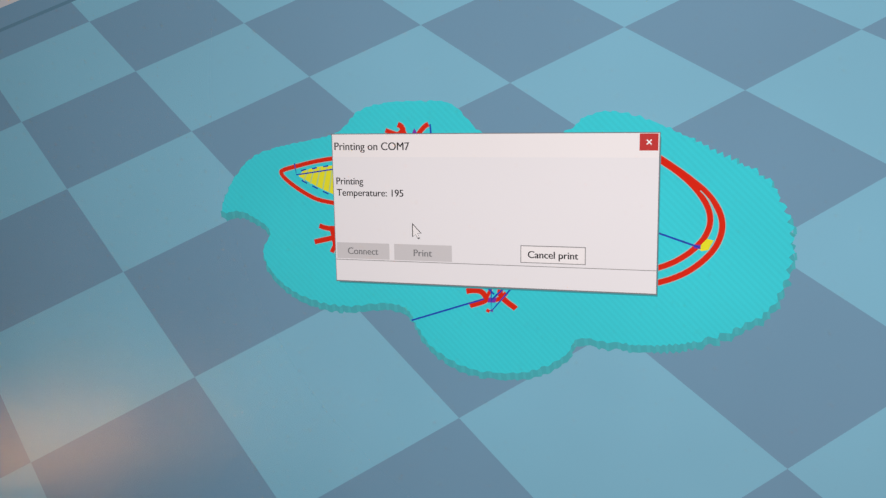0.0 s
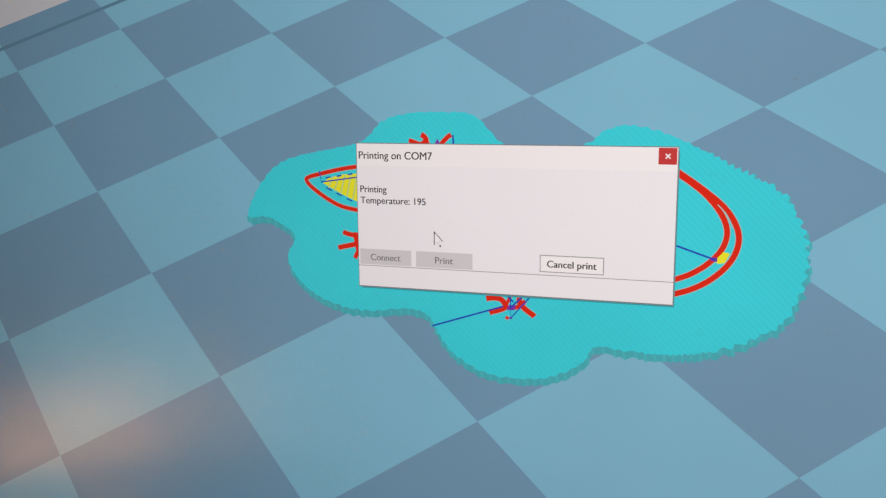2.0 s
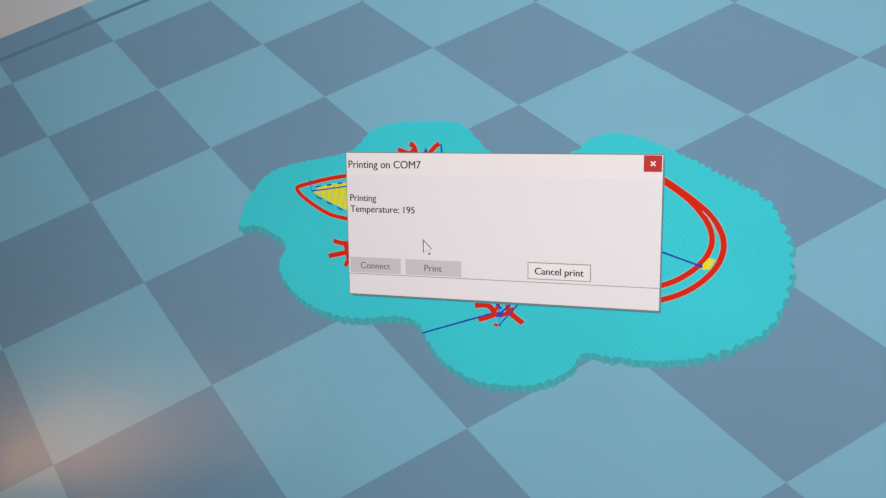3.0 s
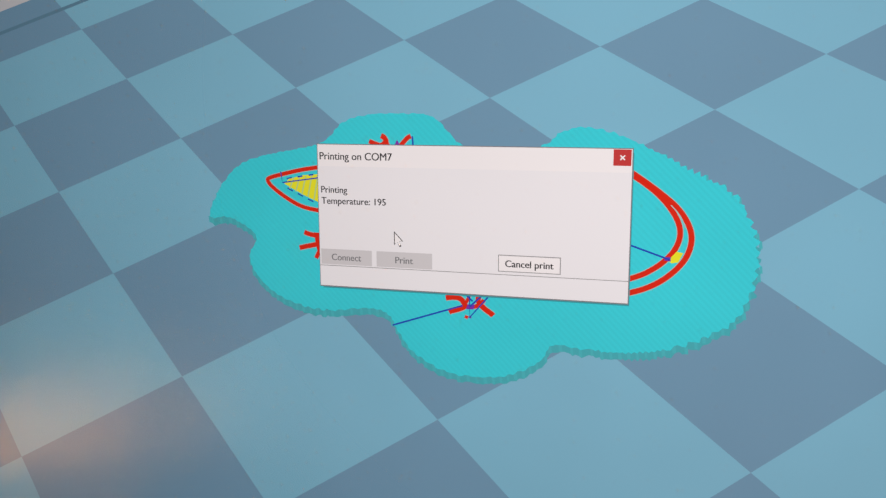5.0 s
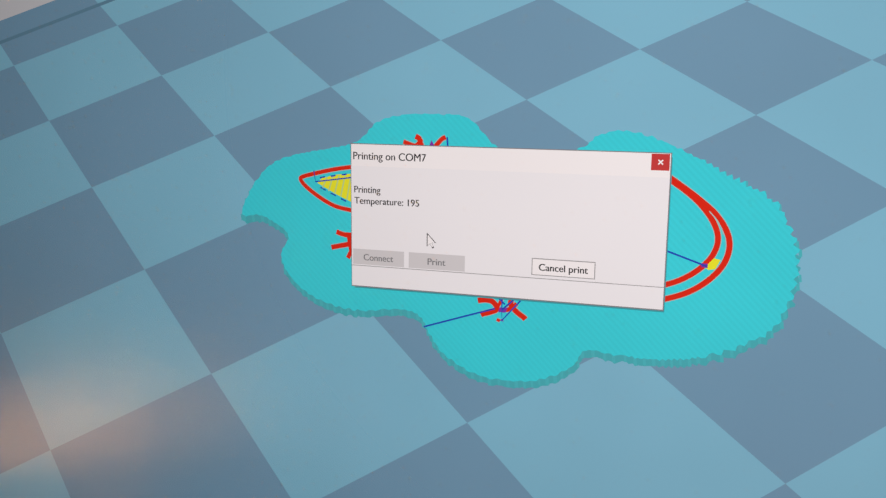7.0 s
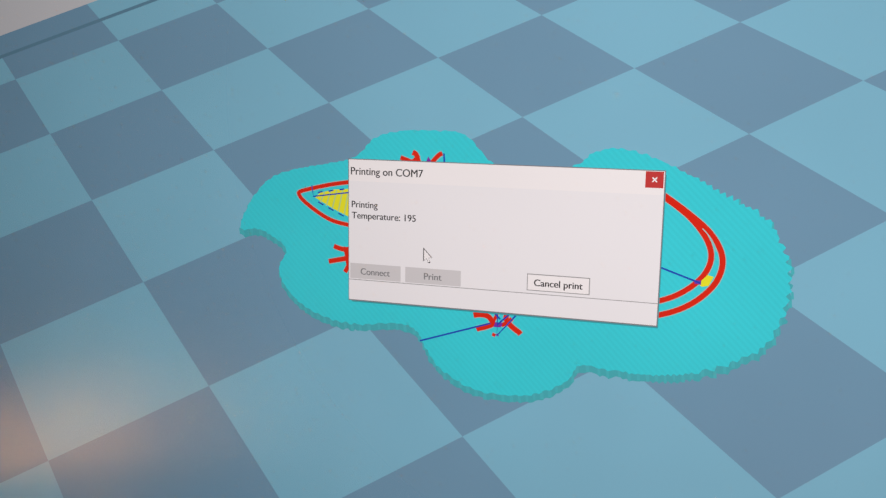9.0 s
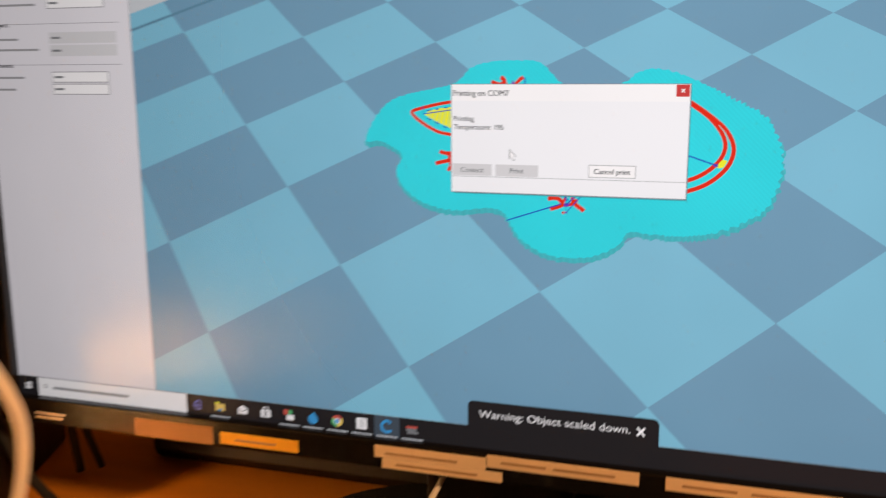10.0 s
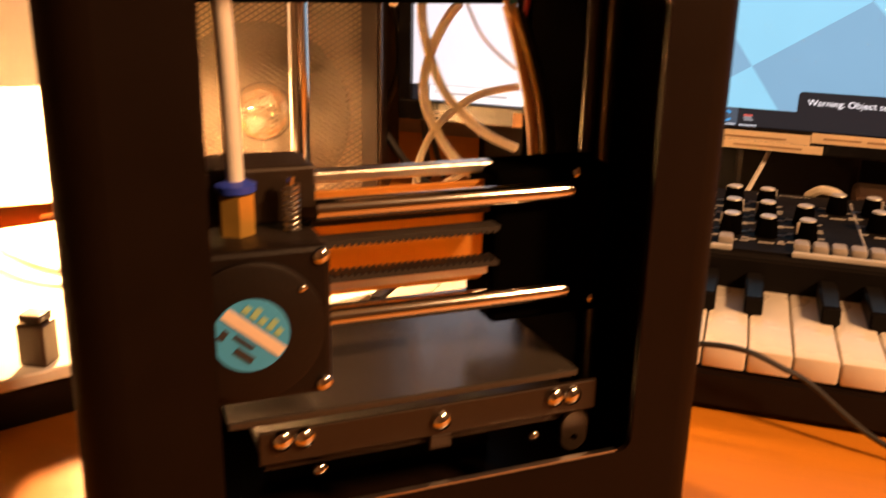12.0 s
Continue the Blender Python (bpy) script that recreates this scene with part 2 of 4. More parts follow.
def lathe(profile, m=None, n=32, caps=True):
    """Turned body from (radius, height) pairs."""
    bm = bmesh.new()
    rings = []
    for r, z in profile:
        rings.append([bm.verts.new((r * math.cos(2 * math.pi * k / n), r * math.sin(2 * math.pi * k / n), z)) for k in range(n)])
    for a, b in zip(rings, rings[1:]):
        for k in range(n):
            bm.faces.new((a[k], a[(k + 1) % n], b[(k + 1) % n], b[k]))
    if caps:
        bm.faces.new(rings[0])
        bm.faces.new(rings[-1])
    else:
        for k in range(n):
            bm.faces.new((rings[-1][k], rings[-1][(k + 1) % n], rings[0][(k + 1) % n], rings[0][k]))
    bmesh.ops.remove_doubles(bm, verts=bm.verts, dist=1e-6)
    if m is not None:
        bm.transform(m)
    return bm


def spline(points, steps=14, closed=False):
    """A smooth line through a few points."""
    p = [Vector(q) for q in points]
    out = []
    n = len(p)
    for i in range(n if closed else n - 1):
        if closed:
            a, b, c, d = p[i - 1], p[i], p[(i + 1) % n], p[(i + 2) % n]
        else:
            a, b, c, d = p[max(i - 1, 0)], p[i], p[i + 1], p[min(i + 2, n - 1)]
        for k in range(steps):
            t = k / steps
            out.append(0.5 * (2 * b + (c - a) * t + (2 * a - 5 * b + 4 * c - d) * t * t + (3 * b - a - 3 * c + d) * t ** 3))
    if not closed:
        out.append(p[-1])
    return out


def tube(points, r, steps=14, n=8):
    """A cable of radius r through a few points."""
    line = spline(points, steps)
    bm = bmesh.new()
    rings, side = [], Vector((0.3, 0.2, 0.93))
    for i, q in enumerate(line):
        d = (line[min(i + 1, len(line) - 1)] - line[max(i - 1, 0)]).normalized()
        side = (side - d * side.dot(d)).normalized()
        up = d.cross(side)
        rings.append([bm.verts.new(q + r * (math.cos(2 * math.pi * k / n) * side + math.sin(2 * math.pi * k / n) * up)) for k in range(n)])
    for a, b in zip(rings, rings[1:]):
        for k in range(n):
            bm.faces.new((a[k], a[(k + 1) % n], b[(k + 1) % n], b[k]))
    bm.faces.new(rings[0])
    bm.faces.new(rings[-1])
    return bm


# ---------------------------------------------------------------- room
def slab(name, a, b, material, label):
    return tagged(part(name, bx(*a, *b), material), label, name.split("_")[0], kind="structure")


FLOOR = DESK - 0.74
slab("floor", (-2.2, -2.6, FLOOR - 0.05), (2.6, 0.5, FLOOR), M_FLOOR, "dark brown boarded floor under the desk")
slab("ceiling", (-2.2, -2.6, FLOOR + 2.5), (2.6, 0.5, FLOOR + 2.6), M_CEIL, "plain off-white painted ceiling")
slab("wall_north", (-2.2, 0.30, FLOOR), (2.6, 0.5, FLOOR + 2.5), M_WALL, "plain tan painted wall behind the desk")
slab("wall_south", (-2.2, -2.8, FLOOR), (2.6, -2.6, FLOOR + 2.5), M_WALL, "plain tan painted wall")
slab("wall_west", (-2.4, -2.8, FLOOR), (-2.2, 0.5, FLOOR + 2.5), M_WALL, "plain tan painted wall")
slab("wall_east", (2.6, -2.8, FLOOR), (2.8, 0.5, FLOOR + 2.5), M_WALL, "plain tan painted wall")

desk = base("desk", pose(0, 0, 0), "orange-brown wooden desk holding monitor, synthesizer and printer", "desk")
part("desktop", bx(-0.95, -0.62, DESK - 0.03, 1.05, 0.29, DESK, bevel=0.004), M_DESK, desk)
for lx in (-0.9, 0.94):
    for ly in (-0.58, 0.2):
        part("leg", bx(lx, ly, FLOOR, lx + 0.06, ly + 0.06, DESK - 0.03, bevel=0.003), M_DARK, desk)

# ---------------------------------------------------------------- monitor
monitor = base("monitor", pose(0, 0, 0), "large black flat-panel monitor, switched on, showing a slicer program", "monitor")
SW, SH = 1920 * PX, 1080 * PX


def ux(u):
    return u * PX


def vz(v):
    return ZB + v * PX


bm = bmesh.new()
box(bm, -0.011, -0.006, ZB + SH, SW + 0.011, 0.012, ZB + SH + 0.012, bevel=0.0015)
part("bezel_top", bm, M_BEZEL, monitor)
part("bezel_left", bx(-0.011, -0.006, ZB, 0, 0.012, ZB + SH, bevel=0.0008), M_BEZEL, monitor)
part("bezel_right", bx(SW, -0.006, ZB, SW + 0.011, 0.012, ZB + SH, bevel=0.0008), M_BEZEL, monitor)
bezel_low = part("bezel_bottom", bx(-0.011, -0.006, ZB - 0.0165, SW + 0.011, 0.012, ZB, bevel=0.0015), M_BEZEL, monitor)
part("back_shell", bx(-0.004, 0.012, ZB - 0.008, SW + 0.004, 0.045, ZB + SH + 0.006, bevel=0.008), M_DARK, monitor)
part("stand_neck", bx(0.255, 0.046, DESK + 0.012, 0.345, 0.075, ZB + 0.12, bevel=0.006), M_DARK, monitor)
foot = lathe([(0.0, 0), (0.125, 0), (0.127, 0.004), (0.120, 0.010), (0.0, 0.013)], Matrix.Translation((0.30, 0.03, DESK)) @ Matrix.Diagonal((1, 0.68, 1, 1)), 48)
part("stand_foot", foot, M_BEZEL, monitor, smooth=True)
display = part("display", bx(0, 0.0, ZB, SW, 0.010, ZB + SH), S_SIDE, monitor, "lit display panel")
# maker's mark on the bezel, as two plain strokes
for k, (a, c) in enumerate(((0.016, 0.038), (0.016, 0.036))):
    part("mark", bx(a, -0.0064, 0.0905 - k * 0.0028, c, -0.006, 0.0919 - k * 0.0028), M_SILK, bezel_low)


def flat(name, polys, layer, material):
    """Flat figure on the display; polys are lists of (u, v) dots."""
    me_bm = bmesh.new()
    y = -0.00012 * layer
    for poly in polys:
        if len(poly) > 2:
            me_bm.faces.new([me_bm.verts.new((ux(u), y, vz(v))) for u, v in poly])
    bmesh.ops.remove_doubles(me_bm, verts=me_bm.verts, dist=1e-7)
    me_bm.normal_update()
    for f in me_bm.faces:
        if f.normal.y > 0:
            f.normal_flip()
    me = bpy.data.meshes.new(name)
    me_bm.to_mesh(me)
    me_bm.free()
    me.materials.append(material)
    ob = new(name, me)
    ob.parent = display
    return ob


def rect(u0, v0, u1, v1):
    return [(u0, v0), (u1, v0), (u1, v1), (u0, v1)]


def ribbon(pts, w, steps=10, closed=False):
    line = spline([(a, b, 0) for a, b in pts], steps, closed)
    if closed:
        line.append(line[0])
    sides = []
    for k, q in enumerate(line):
        d = line[min(k + 1, len(line) - 1)] - line[max(k - 1, 0)]
        if closed and k in (0, len(line) - 1):
            d = line[1] - line[-2]
        d = d.normalized() if d.length > 1e-9 else Vector((1, 0, 0))
        nn = Vector((-d.y, d.x, 0)) * w / 2
        sides.append(((q + nn)[:2], (q - nn)[:2]))
    return [[a[0], b[0], b[1], a[1]] for a, b in zip(sides, sides[1:])]


def letters(name, text, u, v, size, width, material, layer, parent=None, m=None, depth=0.0):
    """Words in the built-in font: lower left at (u, v) dots, squeezed to the given width in dots."""
    cu = bpy.data.curves.new(name, "FONT")
    cu.body, cu.size, cu.extrude = text, size, depth
    tmp = new(name, cu)
    me = bpy.data.meshes.new_from_object(tmp.evaluated_get(bpy.context.evaluated_depsgraph_get()))
    bpy.data.objects.remove(tmp)
    xs = [q.co.x for q in me.vertices]
    k = width / (max(xs) - min(xs))
    x0 = min(xs)
    for q in me.vertices:
        q.co.x = (q.co.x - x0) * k
    if m is None:
        for q in me.vertices:
            q.co = Vector((ux(u + q.co.x), -0.00012 * layer - q.co.z, vz(v + q.co.y)))
    else:
        me.transform(m)
    me.materials.clear()
    me.materials.append(material)
    ob = new(name, me)
    ob.parent = parent or display
    return ob


# chequered print bed seen in perspective: grid (i, j) to display dots
HG = Matrix(((0.01132, 0.2339, 0.73516), (-0.13996, 0.11873, 0.62475), (-0.09414, 0.08201, 1.0)))
VIEW = (325.0, 40.0, 1920.0, 1050.0)


def grid(i, j):
    q = HG @ Vector((i, j, 1))
    return (1000 * q.x / q.z, 1000 * q.y / q.z)


def clipped(poly):
    """The part of a polygon inside the program's 3D view."""
    for axis, lim, keep in ((0, VIEW[0], 1), (0, VIEW[2], -1), (1, VIEW[1], 1), (1, VIEW[3], -1)):
        out = []
        for a, b in zip(poly, poly[1:] + poly[:1]):
            da, db = keep * (a[axis] - lim), keep * (b[axis] - lim)
            if da >= 0:
                out.append(a)
            if da * db < 0:
                t = da / (da - db)
                out.append((a[0] + t * (b[0] - a[0]), a[1] + t * (b[1] - a[1])))
        poly = out
        if not poly:
            break
    return poly


flat("view_background", [rect(*VIEW)], 1, S_SKY)
BED_EDGE = -2.86
light_tiles, dark_tiles = [], []
for i in range(-3, 9):
    for j in range(-8, 16):
        a, b = max(i, BED_EDGE), i + 1
        if min((HG @ Vector((p, q, 1))).z for p in (a, b) for q in (j, j + 1)) < 0.2:
            continue
        cell = clipped([grid(a, j), grid(b, j), grid(b, j + 1), grid(a, j + 1)])
        if len(cell) > 2:
            (light_tiles if (i + j) % 2 else dark_tiles).append(cell)
for cell in light_tiles:
    flat("bed_tile", [cell], 2, S_LIGHT)
for cell in dark_tiles:
    flat("bed_tile", [cell], 2, S_DIM)
flat("bed_line", [clipped([grid(-2.50, j), grid(-2.44, j), grid(-2.44, j + 1), grid(-2.50, j + 1)]) for j in range(-3, 6)], 3, S_EDGE)

# sliced model: a flat lobed raft with its tool paths
RAFT = [(772, 527), (785, 559), (812, 590), (849, 605), (925, 621), (955, 646), (990, 656), (1032, 657), (1068, 653), (1103, 621), (1150, 605),
        (1199, 624), (1220, 639), (1250, 643), (1299, 628), (1395, 579), (1418, 553), (1431, 520), (1431, 484), (1417, 442), (1395, 421), (1357, 401),
        (1302, 389), (1244, 389), (1212, 391), (1198, 371), (1165, 352), (1128, 345), (1084, 348), (1045, 367), (1022, 394), (1010, 414), (985, 421),
        (936, 415), (897, 418), (862, 431), (836, 453), (825, 478), (836, 503), (817, 519), (796, 527)]
outline = [(q.x, q.y) for q in spline([(a, b, 0) for a, b in RAFT], 6, True)]
rnd = random.Random(4)
rough = []
for k, (u, v) in enumerate(outline):
    a, b = outline[(k + 1) % len(outline)]
    reach = math.hypot(a - u, b - v)
    deep = 3.4 if u > 1345 else 1.5 if v < 430 or u > 1180 else 0.9
    for q in range(max(1, round(reach / 3.8))):
        # saw teeth where the ribs run out over the rim
        t = q / max(1, round(reach / 3.8))
        out = rnd.uniform(-0.5, 0.5) * deep + (0.5 * deep if (q + k) % 2 else -0.5 * deep)
        nu, nv = (b - v) / reach, -(a - u) / reach
        rough.append((u + (a - u) * t + nu * out, v + (b - v) * t + nv * out))
flat("raft_side", [[(u + 1 + rnd.uniform(-1.2, 1.2), v - 8.5 + rnd.uniform(-1.2, 1.2)) for u, v in rough]], 3, S_TEAL)
for k in range(0, len(rough), 3):
    # strands of the side wall
    (u, v), w = rough[k], rnd.uniform(1.2, 2.2)
    if v < 620:
        flat("raft_strand", [[(u - w, v), (u + w, v), (u + w + 1, v - 8), (u - w + 1, v - 8)]], 3.5, S_MIDTEAL)
flat("raft", [rough], 4, S_CYAN)
def path(name, pts, w, steps=8):
    """A red tool path with its pale fringe."""
    flat("path_fringe", ribbon(pts, w + 1.8, steps), 6.4, S_FRINGE)
    flat(name, ribbon(pts, w, steps), 7, S_RED)


flat("leaf_fill", [[(877, 571), (883, 577), (901, 582), (923, 584), (923, 549), (902, 558)]], 5, S_YEL)
hatch = []
for k in range(6):
    hatch += ribbon([(884 + 8 * k, 565 - 3.2 * k), (890 + 8 * k, 579 + 1.0 * k)], 1.8, 1)
flat("leaf_hatch", hatch, 6, S_LEAFGAP)
path("leaf_outline", [(925, 592.5), (900, 588.5), (872, 582), (858, 578), (855, 574.5), (862, 566), (881, 553), (901, 543.5), (925, 539)], 4.8)
flat("leaf_path", ribbon([(873, 586), (875, 572.5), (923, 579.5)], 1.6, 1) + [q for k in range(3) for q in ribbon([(881 + 14.5 * k, 577.5 + 2.4 * k), (887.5 + 14.5 * k, 579 + 2.2 * k)], 1.7, 1)]
     + [q for k in range(3) for q in ribbon([(881.5 + 13.5 * k, 566 - 6.4 * k), (888.5 + 13.5 * k, 562.5 - 6.2 * k)], 1.7, 1)], 8, S_BLUE)
path("loop_outer", [(1288, 599), (1311, 584), (1329, 571), (1345, 557.5), (1356, 543), (1361.5, 529), (1361.5, 515), (1356, 500), (1345, 486), (1330, 473.5), (1312, 464), (1288, 456)], 6.2)
path("loop_inner", [(1288, 597), (1311, 582), (1328, 568), (1341, 552.5), (1348.5, 537.5), (1349.5, 523.5), (1344, 509), (1333, 496), (1320, 486), (1307, 479), (1288, 472)], 6.0)
flat("loop_gap", ribbon([(1339, 559.5), (1347, 551), (1352.5, 542), (1355, 535)], 1.1, 6), 7.4, S_FRINGE)
flat("loop_spot", [[(1338, 498), (1347, 508.5), (1354, 507), (1349, 496.5), (1342, 495)]], 7.6, S_YEL)
for line in ([(1280, 519), (1340, 499)], [(1016, 402), (1104, 432)], [(1043, 631), (1044, 617)], [(1112.5, 450), (1112.5, 418), (1138, 448)], [(1105, 448), (1116, 438)], [(1112.5, 431), (1130, 448)]):
    flat("travel_path", ribbon(line, 2, 1), 8, S_BLUE)
for poly in ([(1108, 428), (1117, 428), (1119, 434), (1110, 434)], [(1110, 418), (1115, 417), (1114, 421)], [(1334, 498), (1341, 497), (1341, 502), (1334, 502)], [(1020, 618), (1029, 618), (1024, 627)]):
    flat("path_crossing", [poly], 7.8, S_PURPLE)
# branching figures, partly under the dialog window
path("branch_low", [(1083, 440), (1092, 441.5), (1100, 440.5), (1105, 436), (1106, 431), (1098, 427), (1090, 424.5), (1087, 423)], 6.4)
path("branch_low_root", [(1100, 448), (1112, 446), (1106, 432)], 4.0)
path("branch_low_pair", [(1124, 448), (1123, 439), (1127, 433), (1133, 428), (1139, 424), (1141, 422)], 6.4)
path("branch_low_link", [(1117, 431), (1124, 434), (1130, 440)], 5.0)
path("branch_low_tip", [(1106.5, 419), (1110.5, 417.5)], 3.6, 2)
path("branch_top", [(989, 624.5), (996, 622), (1004, 620), (1010, 624), (1013, 619), (1019, 616)], 5.0)
path("branch_top_arm", [(1011, 624), (1008, 629), (1004, 631)], 6.0)
path("branch_top_pair", [(1027, 618), (1032, 624), (1037, 629), (1041, 631)], 5.2)
path("branch_left", [(902, 512), (908, 510), (916, 508.5), (925, 507)], 5.6)
path("branch_left_low", [(895, 492), (903, 494), (912, 496), (925, 499)], 5.8)
path("branch_left_foot", [(925, 493), (920, 486), (917, 480)], 5.2)
flat("branch_left_web", [[(915, 512), (925, 512), (925, 482), (919, 488), (917, 498)]], 6.9, S_RED)

# dialog window
DU0, DU1, DV0, DV1 = 923, 1296, 447, 620
flat("dialog_shadow", [rect(DU0 + 3, DV0 - 3.2, DU1 + 1.8, DV1 - 4)], 8.4, S_SHADE)
flat("dialog_edge", [rect(DU0 - 1, DV0 - 1.5, DU1 + 1, DV1 + 1)], 9, S_TXT2)
flat("dialog", [rect(DU0, DV0, DU1, DV1)], 10, S_WHITE)
flat("dialog_body", [rect(DU0, DV0, DU1, 594)], 11, S_BODY)
flat("dialog_close", [rect(1275.5, 601.5, 1295, 619.5)], 11, S_CLOSE)
flat("dialog_close_cross", ribbon([(1283, 608), (1288, 613)], 1.5, 1) + ribbon([(1283, 613), (1288, 608)], 1.5, 1), 12, S_WHITE)
flat("dialog_rule", [rect(DU0, 472, DU1, 472.8)], 12, S_LINE)
for bold in (0, 0.4):
    letters("dialog_title", "Printing on COM7", 926 + bold, 602, 12.8, 92, S_TXT, 13 + bold)
    letters("dialog_state", "Printing", 927 + bold, 562, 11.6, 33.5, S_TXT, 13 + bold)
    letters("dialog_temperature", "Temperature: 195", 927 + bold, 548.5, 11.6, 82.5, S_TXT, 13 + bold)


def button(u0, v0, u1, v1, text, tw, fill, ink, edge):
    flat("button_edge", [rect(u0, v0, u1, v1)], 13, edge)
    flat("button_face", [rect(u0 + 1, v0 + 1, u1 - 1, v1 - 1)], 14, fill)
    for bold in (0, 0.5):
        letters("button_text", text, (u0 + u1 - tw) / 2 + bold, (v0 + v1) / 2 - 4, 11.4, tw, ink, 15 + bold)


button(925, 474, 991, 493, "Connect", 38, S_GREY, S_TXT2, S_GREY)
button(997, 474, 1067, 493, "Print", 22, S_GREY, S_TXT2, S_GREY)
button(1147, 476, 1220, 496, "Cancel print", 56, S_WHITE, S_TXT, S_LINE)
arrow = [(0, 0), (0, -17), (4, -13.5), (7, -19), (9.2, -18), (6.5, -12.3), (11.5, -12)]
flat("pointer_edge", [[(1020 + a, 518.5 + b) for a, b in arrow]], 16, S_TXT)
flat("pointer", [[(1021.1 + a * 0.80, 516.3 + b * 0.80) for a, b in arrow]], 17, S_WHITE)

# settings column
flat("column_edge", [rect(323.5, 40, 325, 1050)], 3, S_LINE)
for bold in (0, 0.6, 1.2):
    letters("column_heading", "Support", 16 + bold, 726, 11.5, 42, S_TXT, 2 + bold)
    letters("column_heading", "Filament", 16 + bold, 652, 11.5, 44, S_TXT, 2 + bold)
for v in (722, 648):
    flat("column_rule", [rect(60, v + 8, 300, v + 9)], 2, S_LINE)
for u1, v in ((77, 701), (122, 682), (84, 631), (62, 609), (80, 781), (122, 763), (96, 838), (70, 818), (110, 880), (64, 900)):
    flat("column_label_bar", [rect(16, v, u1, v + 4)], 2, S_LINE)
for u1, v, fill in ((293, 695, S_GREY), (293, 672, S_GREY), (271, 624, S_WHITE), (271, 602, S_WHITE), (271, 777, S_WHITE), (271, 757, S_WHITE), (271, 830, S_WHITE), (271, 812, S_WHITE)):
    flat("column_field_edge", [rect(147, v, u1, v + 20)], 2, S_LINE if fill is S_WHITE else S_GREY)
    flat("column_field", [rect(148.5, v + 1.5, u1 - 1.5, v + 18.5)], 3, fill)
    flat("column_value_bar", [rect(152, v + 8, 172, v + 12)], 4, S_TXT2)

# notice at the foot of the view and the taskbar
TO = [(950, 40), (1272, 40)] + [(1262 + 10 * math.cos(a), 76 + 10 * math.sin(a)) for a in np.linspace(0, math.pi / 2, 6)] + [(960 - 10 * math.sin(a), 76 + 10 * math.cos(a)) for a in np.linspace(0, math.pi / 2, 6)]
flat("notice", [TO], 5, S_BAR)
letters("notice_text", "Warning: Object scaled down.", 970, 57, 19, 256, S_WHITE, 6)
flat("notice_cross", ribbon([(1237, 55), (1249, 69)], 3.6, 1) + ribbon([(1237, 69), (1249, 55)], 3.6, 1), 6, S_WHITE)
flat("taskbar", [rect(0, 0, 1920, 40)], 3, S_BAR)
flat("start_mark", [rect(17, 13, 23, 19), rect(24, 13, 31, 19), rect(17, 20, 23, 26), rect(24, 20, 31, 27)], 4, S_WHITE)
flat("search_box", [rect(48, 1, 392, 39)], 4, S_WHITE)
flat("search_text_bar", [rect(84, 17, 262, 23)], 5, S_LINE)
flat("search_mark", ribbon([(62, 22), (66, 26), (70, 22), (66, 18)], 1.6, 5, True), 5, S_TXT2)


def disc(u, v, r, a0=0.0, a1=360.0):
    pts = [(u + r * math.cos(radians(a0 + (a1 - a0) * k / 24)), v + r * math.sin(radians(a0 + (a1 - a0) * k / 24))) for k in range(24 if a1 - a0 >= 360 else 25)]
    return pts if a1 - a0 >= 360 else pts + [(u, v)]


ICON = [416 + 48 * k for k in range(10)]
flat("active_task", [rect(ICON[8] - 24, 0, ICON[8] + 24, 40)], 4, S_ACT)
flat("icon_letter", ribbon([(ICON[0] + 8, 18), (ICON[0] - 7, 21), (ICON[0] + 2, 29), (ICON[0] + 7, 22)], 3.4, 6) + ribbon([(ICON[0] - 8, 20), (ICON[0] - 2, 12), (ICON[0] + 7, 13)], 3.4, 6), 5, S_IPUR)
flat("icon_folder", [rect(ICON[1] - 10, 13, ICON[1] + 10, 27)], 5, S_IYEL)
flat("icon_folder_tab", [rect(ICON[1] - 10, 27, ICON[1] - 1, 30)], 5, S_YEL)
flat("icon_folder_clip", [rect(ICON[1] - 4, 13, ICON[1] + 4, 17)], 6, S_IBLUE)
flat("icon_mail", [[(ICON[2] - 10, 12), (ICON[2] + 10, 12), (ICON[2] + 10, 23), (ICON[2], 29), (ICON[2] - 10, 23)]], 5, S_WHITE)
flat("icon_mail_flap", ribbon([(ICON[2] - 9, 22), (ICON[2], 17), (ICON[2] + 9, 22)], 1.6, 1), 6, S_BAR)
flat("icon_shop", [rect(ICON[3] - 10, 11, ICON[3] + 10, 25)] + ribbon([(ICON[3] - 5, 25), (ICON[3] - 4, 30), (ICON[3] + 4, 30), (ICON[3] + 5, 25)], 2, 4), 5, S_WHITE)
flat("icon_shop_panes", [rect(ICON[3] - 4, 14, ICON[3] - 0.7, 17.5), rect(ICON[3] + 0.7, 14, ICON[3] + 4, 17.5), rect(ICON[3] - 4, 19, ICON[3] - 0.7, 22.5), rect(ICON[3] + 0.7, 19, ICON[3] + 4, 22.5)], 6, S_BAR)
flat("icon_blocks_red", [rect(ICON[4] - 11, 21, ICON[4] - 2, 31)], 5, S_IRED)
flat("icon_blocks_green", [rect(ICON[4] - 1, 22, ICON[4] + 6, 30)], 5, S_IGRN)
flat("icon_blocks_white", [rect(ICON[4] - 5, 11, ICON[4] + 10, 21)], 6, S_WHITE)
flat("icon_drop", [disc(ICON[5], 18, 9.5), [(ICON[5] - 8, 22), (ICON[5] + 8, 22), (ICON[5] + 2, 32)]], 5, S_IBLUE)
flat("icon_ball_red", [disc(ICON[6], 20, 11, 30, 150)], 5, S_IRED)
